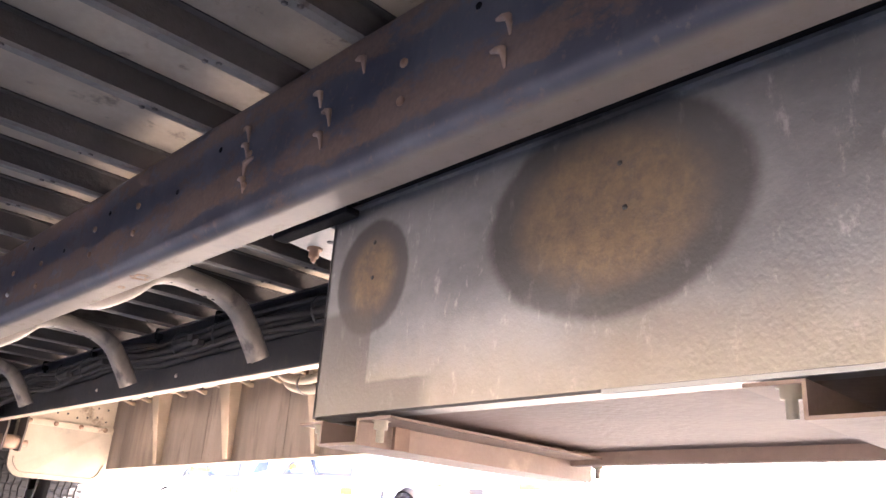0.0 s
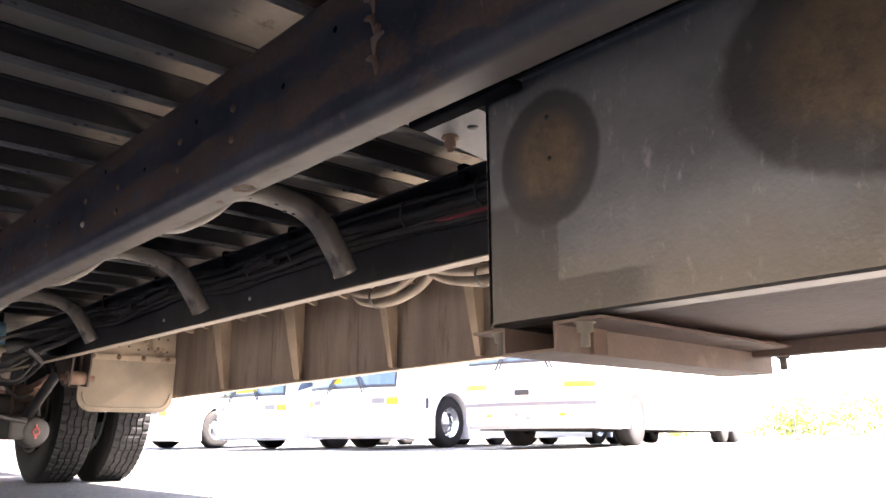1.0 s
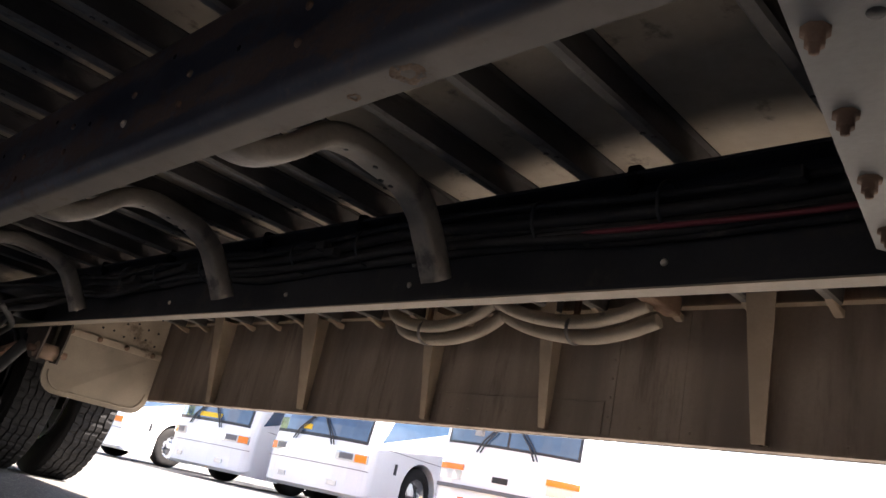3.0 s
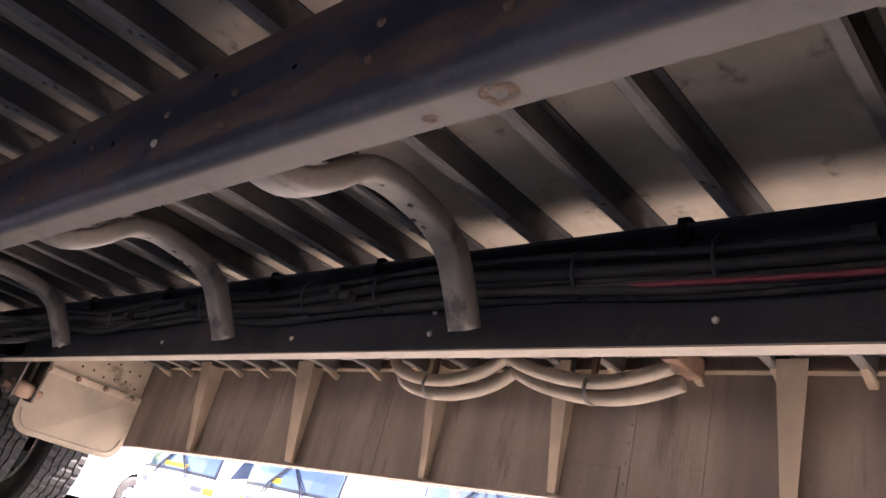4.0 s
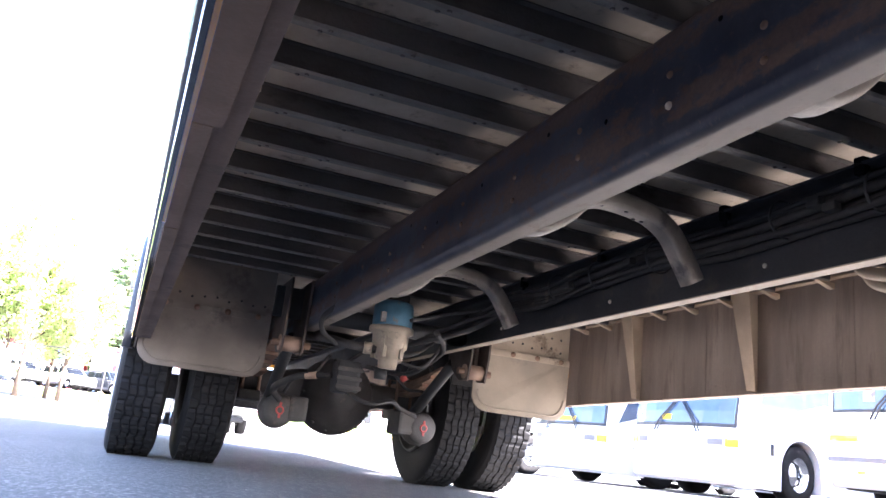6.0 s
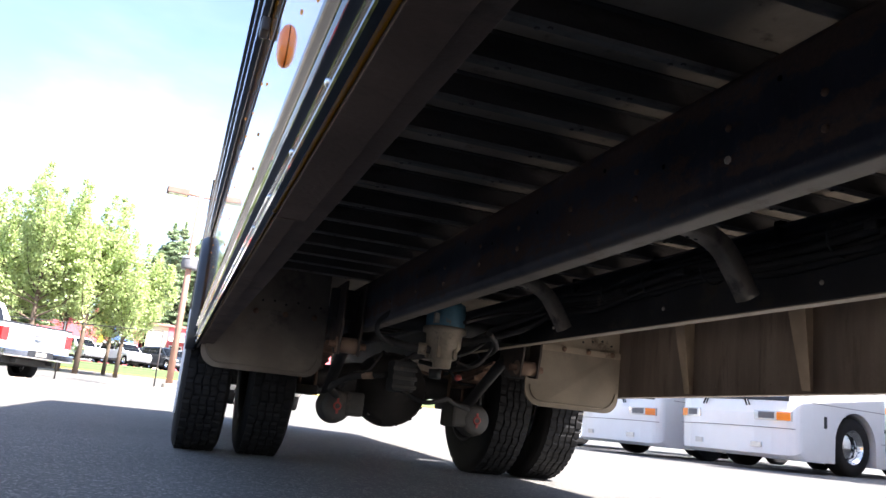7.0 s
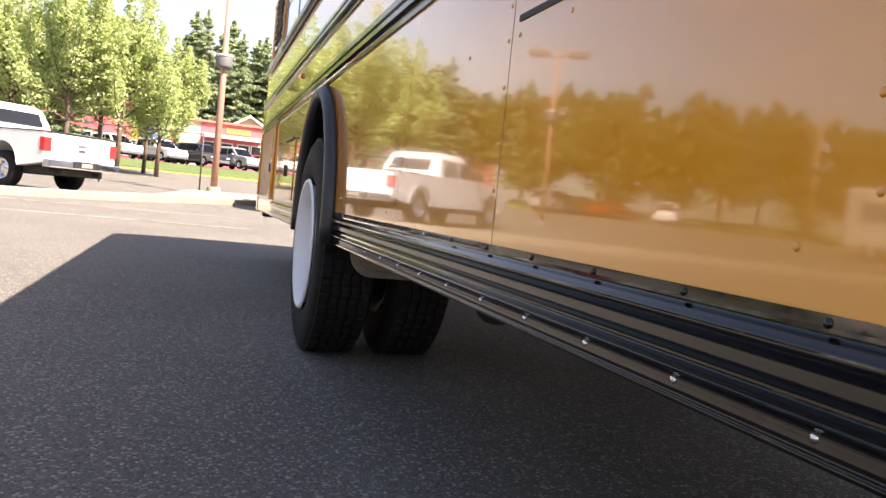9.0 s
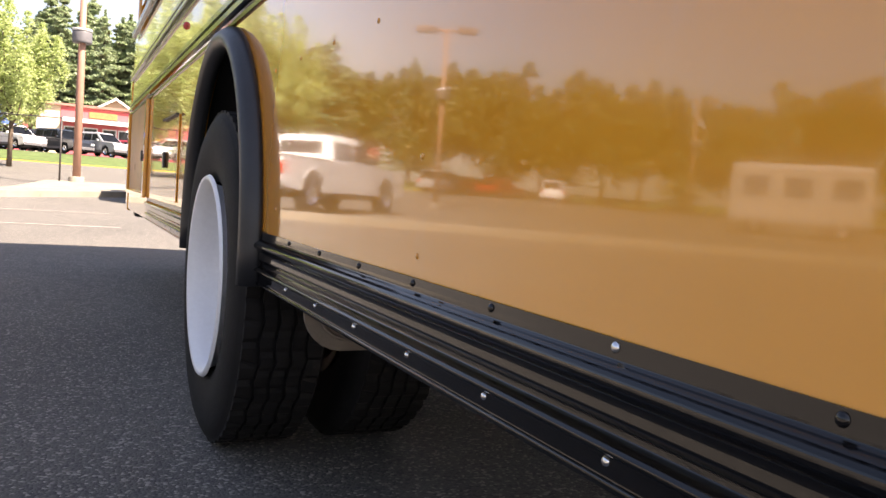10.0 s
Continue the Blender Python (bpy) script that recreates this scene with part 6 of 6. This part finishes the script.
def street_fence():
    """Thin dark posts with a top rail and wires."""
    f = thing("wire_fence", "thin dark wire fence behind the kerb island", "fence")
    pts = [(-1.85, 33.0), (-5.4, 35.2), (-9.0, 37.4), (-12.6, 39.6)]
    for x, y in pts:
        part("post", tube([(x, y, height(x, y)), (x, y, height(x, y) + 2.15)], 0.03, 6), "fence", f)
    for a, b in zip(pts, pts[1:]):
        for k, up in enumerate((2.12, 1.4, 0.7)):
            part("rail" if k == 0 else "wire", tube([(*a, height(*a) + up), (*b, height(*b) + up)], 0.018 if k == 0 else 0.006, 5), "fence", f)


street_fence()


def shop(x0, x1, y, h, label, wall, edge):
    """A low shop: painted walls under a thin flat roof edge."""
    z = height(0, y)
    s = thing("shop_building", label, "building")
    part("wall", box(x0, x1, y, y + 9, z - 0.3, z + h), wall, s)
    part("roof", box(x0 - 0.2, x1 + 0.2, y - 0.3, y + 9.2, z + h + 0.001, z + h + 0.22, 0.03), edge, s, "thin flat roof edge")
    return s, z


def shop_window(s, x, y, z0, z1, w):
    win = part("window", box(x, x + w, y - 0.06, y - 0.001, z0, z1, 0.01), "white_paint", s, "white framed shop window")
    n = max(1, round(w / 0.9))
    step = (w - 0.1) / n
    for k in range(n):
        part("pane", box(x + 0.1 + step * k, x + step * (k + 1), y - 0.08, y - 0.061, z0 + 0.1, z1 - 0.1), "car_glass", win)


def shops():
    s, z = shop(-30, -4.75, 82.4, 4.2, "low red shop with a blue and white sign", "red_wall", "roof_edge")
    part("sign_board", box(-7.2, -5.4, 82.28, 82.395, z + 2.9, z + 3.9, 0.03), "white_paint", s, "white sign board")
    part("sign_board", box(-7.4, -5.2, 82.24, 82.395, z + 2.0, z + 2.85, 0.03), "banner_blue", s, "blue sign board")
    for x in (-28, -23.5, -19, -14.5, -10.5):
        shop_window(s, x, 82.4, z + 0.4, z + 2.3, 2.8)
    s, z = shop(-4.15, 24, 82.0, 4.3, "low cream and red shop row with a canopy", "cream_wall", "roof_edge")
    front = part("red_front", box(-2.26, 24.1, 81.93, 81.999, z + 0.1, z + 4.28), "red_wall", s, "red painted front")
    part("sign_board", box(0.0, 2.3, 81.86, 81.929, z + 3.45, z + 4.0, 0.02), "sign_orange", front, "orange sign board")
    canopy = part("canopy", box(-2.1, 3.3, 80.6, 81.929, z + 2.95, z + 3.15, 0.03), "cream_wall", s, "pale canopy over the windows")
    part("canopy_edge", box(-2.1, 3.3, 80.54, 80.599, z + 2.90, z + 3.25, 0.02), "white_paint", canopy)
    for x in (-2.0, -0.45, 1.1, 2.4):
        shop_window(s, x, 81.93, z + 1.2, z + 2.6, 1.2)
    for x in (5, 9, 13, 17, 20.5):
        shop_window(s, x, 81.93, z + 0.5, z + 2.5, 2.6)


shops()


def gable_house():
    """A small house behind the shops, its white-edged gable over their roof."""
    z = height(0, 94)
    h = thing("gable_house", "distant house with a white-edged gabled roof", "building")
    part("wall", prism([(0.9, z), (4.5, z), (4.5, 7.5), (2.7, 8.6), (0.9, 7.5)], 94.0, 101.0), "cream_wall", h)
    for s in (-1, 1):
        part("roof", prism([(2.7, 8.62), (2.7, 8.78), (2.7 + s * 2.25, 7.40), (2.7 + s * 2.25, 7.24)], 93.6, 101.4), "roof_grey", h)
        part("barge_board", prism([(2.7, 8.60), (2.7, 8.84), (2.7 + s * 2.3, 7.44), (2.7 + s * 2.3, 7.20)], 93.5, 93.599), "white_paint", h)


gable_house()


def banner(x, y, colour, h, label):
    z = height(x, y)
    b = thing("feather_banner", label, "banner", "feather banners", pose(x, y, z))
    part("mast", tube([(0, 0, 0), (0, 0, h)], 0.03, 6), "grey_trim", b)
    own = bmesh.new()
    prism([(0.0, 0.9), (0.7, 1.0), (0.75, h * 0.8), (0.45, h), (0.0, h)], -0.01, 0.01, "y", own)
    for v in own.verts:
        v.co.y += 0.12 * math.sin(v.co.z * 1.4) * v.co.x
    part("flag", own, colour, b)


banner(-8.6, 77.5, "red_wall", 5.2, "tall red feather banner")
banner(-8.1, 77.8, "yellow_cloth", 5.6, "tall yellow feather banner")
banner(-7.0, 78.5, "banner_blue", 4.2, "blue and white feather banner")


# ---- trees ----
def leaf_cloud(centres, radii, count, size, rng, flat=1.0):
    """Many small leaf quads strewn through clumps."""
    idx = rng.integers(0, len(centres), count)
    d = rng.normal(size=(count, 3))
    d /= np.linalg.norm(d, axis=1)[:, None]
    c = centres[idx] + d * (radii[idx] * rng.random(count) ** 0.45)[:, None] * np.array([1, 1, flat])
    u = rng.normal(size=(count, 3))
    u /= np.linalg.norm(u, axis=1)[:, None]
    w = np.cross(u, rng.normal(size=(count, 3)))
    w /= np.linalg.norm(w, axis=1)[:, None]
    s = size * (0.6 + 0.8 * rng.random(count))[:, None]
    verts = np.concatenate([c - u * s * 0.9, c + w * s * 0.5, c + u * s * 0.9, c - w * s * 0.5])
    faces = np.stack([np.arange(count) + k * count for k in range(4)], 1)
    return verts, faces


def mesh_from(verts, faces, material, name):
    me = bpy.data.meshes.new(name)
    me.from_pydata(verts.tolist(), [], faces.tolist())
    me.materials.append(M[material])
    return me


def broad_tree(seed, h, spread, leaves_n, leaf, label, m, foliage="leaf"):
    """A young street tree: ascending limbs with leaf clumps that end in pointed leaders."""
    rng = np.random.default_rng(seed)
    t = thing("tree", label, "tree", "broadleaf trees", m)
    b = bmesh.new()
    tube([(0, 0, 0), (0.05, 0.02, h * 0.25), (0.0, 0.08, h * 0.55), (0.06, 0.0, h * 0.95)], [h * 0.016, h * 0.013, h * 0.009, h * 0.002], 8, b)
    cs, rad = [], []
    for k in range(34):
        z0 = h * rng.uniform(0.24, 0.66)
        a = rng.uniform(0, 6.28)
        r = spread * rng.uniform(0.35, 1.0) * (1.1 - 0.75 * z0 / h)
        up = h * rng.uniform(0.14, 0.34)
        p0, p2 = Vector((0, 0, z0)), Vector((r * math.cos(a), r * math.sin(a), min(z0 + up, h * 0.97)))
        p1 = Vector((p2.x * 0.6, p2.y * 0.6, z0 + up * 0.35))
        line = curve([p0, p1, p2], 5)
        tube(line, [h * 0.006 * (1 - 0.8 * i / (len(line) - 1)) for i in range(len(line))], 5, b)
        for i, q in enumerate(line[3:]):
            cs.append(np.array(q) + rng.normal(size=3) * 0.12)
            rad.append(spread * (0.19 - 0.014 * i) * rng.uniform(0.55, 1.3))
        for i in range(3):
            cs.append(np.array(p2) + np.array([0, 0, 0.06 * h * (i + 1) * 0.6]))
            rad.append(spread * (0.13 - 0.035 * i))
    for i in range(8):
        cs.append(np.array([0.05, 0.02, h * (0.62 + 0.05 * i)]))
        rad.append(spread * (0.24 - 0.026 * i))
    part("trunk", b, "bark", t)
    v, f = leaf_cloud(np.array(cs), np.array(rad), leaves_n, leaf, rng, 0.9)
    shared("crown", mesh_from(v, f, foliage, "crown"), t)
    return t


def conifer(seed, h, base_r, label, m):
    rng = np.random.default_rng(seed)
    t = thing("conifer", label, "tree", "conifers", m)
    part("trunk", tube([(0, 0, 0), (0, 0, h * 0.5), (0, 0, h)], [h * 0.016, h * 0.010, 0.02], 8), "bark", t)
    cs, rad = [], []
    whorls = 26
    for i in range(whorls):
        u = (i + rng.uniform(-0.3, 0.3)) / whorls
        reach = base_r * (1.02 - u) ** 0.85 * rng.uniform(0.65, 1.2)
        for k in range(7):
            a = rng.uniform(0, 6.28)
            rr = reach * rng.uniform(0.45, 1.2) + 0.1
            z = h * (0.12 + 0.84 * u) + rng.uniform(-0.25, 0.25)
            for q in np.linspace(0.1, 1.0, 7):
                cs.append((rr * q * math.cos(a), rr * q * math.sin(a), z - 0.34 * rr * q + 0.2 * rr * q * q))
                rad.append((0.085 * base_r * (1.25 - q) + 0.08) * rng.uniform(0.6, 1.2))
    for i in range(12):
        cs.append((0, 0, h * (0.89 + 0.0095 * i)))
        rad.append(0.17 - 0.012 * i)
    v, f = leaf_cloud(np.array(cs), np.array(rad), 19000, 0.0125 * h, rng, 0.5)
    shared("crown", mesh_from(v, f, "needle", "crown"), t)
    return t


T1 = broad_tree(1, 9.2, 3.5, 23000, 0.088, "bright green leafy street tree", pose(-8.3, 46.0, height(-8, 46)))
T2 = broad_tree(4, 9.0, 3.1, 21000, 0.088, "bright green leafy street tree", pose(-6.0, 47.0, height(-6, 47)))
for k, (x, y, s, rz, src) in enumerate(((-4.1, 47.5, 0.72, 300, T1), (-9.9, 51.0, 0.8, 100, T2), (-7.2, 50.0, 0.86, 210, T2), (-5.0, 51.5, 0.7, 20, T1), (-11.4, 49.0, 0.9, 60, T1))):
    ob = copy_thing(src, pose(x, y, height(x, y), 0, 0, rz))
    ob.scale = (s * 1.2, s * 1.2, s * (1 + 0.06 * (k % 3)))
C1 = conifer(2, 19.0, 3.9, "tall dark green conifer", pose(-2.6, 103, height(0, 103)))
C2 = conifer(7, 16.5, 3.6, "tall dark green conifer", pose(1.6, 101, height(0, 101)))
for k, (x, y, s, rz, src) in enumerate(((3.6, 104, 1.0, 50, C2), (6.2, 102, 0.92, 120, C1), (9.5, 104, 0.85, 10, C2), (-0.4, 108, 0.95, 77, C1), (13.0, 108, 0.9, 200, C1), (-10.9, 60, 0.62, 20, C1), (-14.0, 66, 0.60, 200, C2),
                                        (17, 106, 0.9, 60, C2),
                                        (-5.2, 105, 0.92, 33, C2), (0.6, 112, 1.05, 145, C1), (4.8, 110, 0.95, 250, C1), (7.8, 108, 0.8, 300, C2), (-4.0, 110, 1.05, 280, C1), (2.4, 106, 0.82, 10, C2))):
    ob = copy_thing(src, pose(x, y, height(x, y), 0, 0, rz))
    ob.scale = (s * 1.5, s * 1.5, s)
B2 = broad_tree(5, 6.0, 2.8, 9000, 0.16, "rounded green tree beside the houses", pose(6.4, 104, height(0, 104)), "far_leaf")
# the tree line round the lot's far sides
random.seed(12)
for k in range(46):
    a = radians(15 + 2.5 * k + random.uniform(-1, 1))
    d = (66, 60, 71)[k % 3] + random.uniform(-3, 3)
    x, y = -1.0 - d * math.sin(a), 5.0 + d * math.cos(a)
    src = (B2, C1, B2, C2, B2)[k % 5]
    size = random.uniform(1.35, 1.75) if src is B2 else random.uniform(0.46, 0.72)
    ob = copy_thing(src, pose(x, y, height(x, y), 0, 0, 50 * k))
    ob.scale = (size * 1.35, size * 1.35, size)
B2.scale = (1.45, 1.45, 1.45)


def hedge():
    """A clipped hedge behind a wire fence past the coaches."""
    rng = np.random.default_rng(9)
    n = 500
    cs = np.stack([27.6 + rng.uniform(0, 1.6, n), rng.uniform(-25, 26, n), rng.uniform(0.1, 1.5, n)], 1)
    cs[:, 2] += np.array([height(27, y) for y in cs[:, 1]])
    v, f = leaf_cloud(cs, np.full(n, 0.45), 26000, 0.09, rng)
    tagged(shared("hedge", mesh_from(v, f, "hedge", "hedge")), "yellow-green hedge along a wire fence", "hedge", kind="stuff")
    fe = thing("wire_fence", "grey wire fence before the hedge", "fence")
    for k in range(18):
        y = -25 + 3 * k
        part("post", tube([(27.0, y, height(27, y)), (27.0, y, height(27, y) + 1.5)], 0.03, 6), "grey_trim", fe)
    for z in (0.3, 0.7, 1.1, 1.45):
        part("wire", tube([(27.0, -25, height(27, 0) + z), (27.0, 9, height(27, 9) + z), (27.0, 26, height(27, 26) + z)], 0.008, 4), "grey_trim", fe)
    tagged(part("kerb", box(26.2, 26.5, -25, 26, height(26, 0) - 0.2, height(26, 0) + 0.14, 0.02), "concrete"), "pale concrete kerb before the hedge", "kerb", kind="structure")


hedge()


def utility_van():
    """A white boxy motor home across the lot, mirrored in the bus's side."""
    c = thing("motor_home", "white boxy motor home parked across the lot", "vehicle", m=pose(-30.0, 26.2, height(-30, 27), 0, 0, -41))
    part("body", box(-1.2, 1.2, 0, 5.4, 0.45, 2.95, 0.2), "van_paint", c)
    for s in (-1, 1):
        for y0, y1 in ((0.5, 1.5), (2.3, 3.3), (3.9, 4.8)):
            part("window", box(min(s * 1.2, s * 1.215), max(s * 1.2, s * 1.215), y0, y1, 1.6, 2.4, 0.005), "glass", c)
        for yc in (1.1, 4.3):
            road_wheel(c, s * 1.06, yc, 0.42, 0.26, s)
    return c


utility_van()
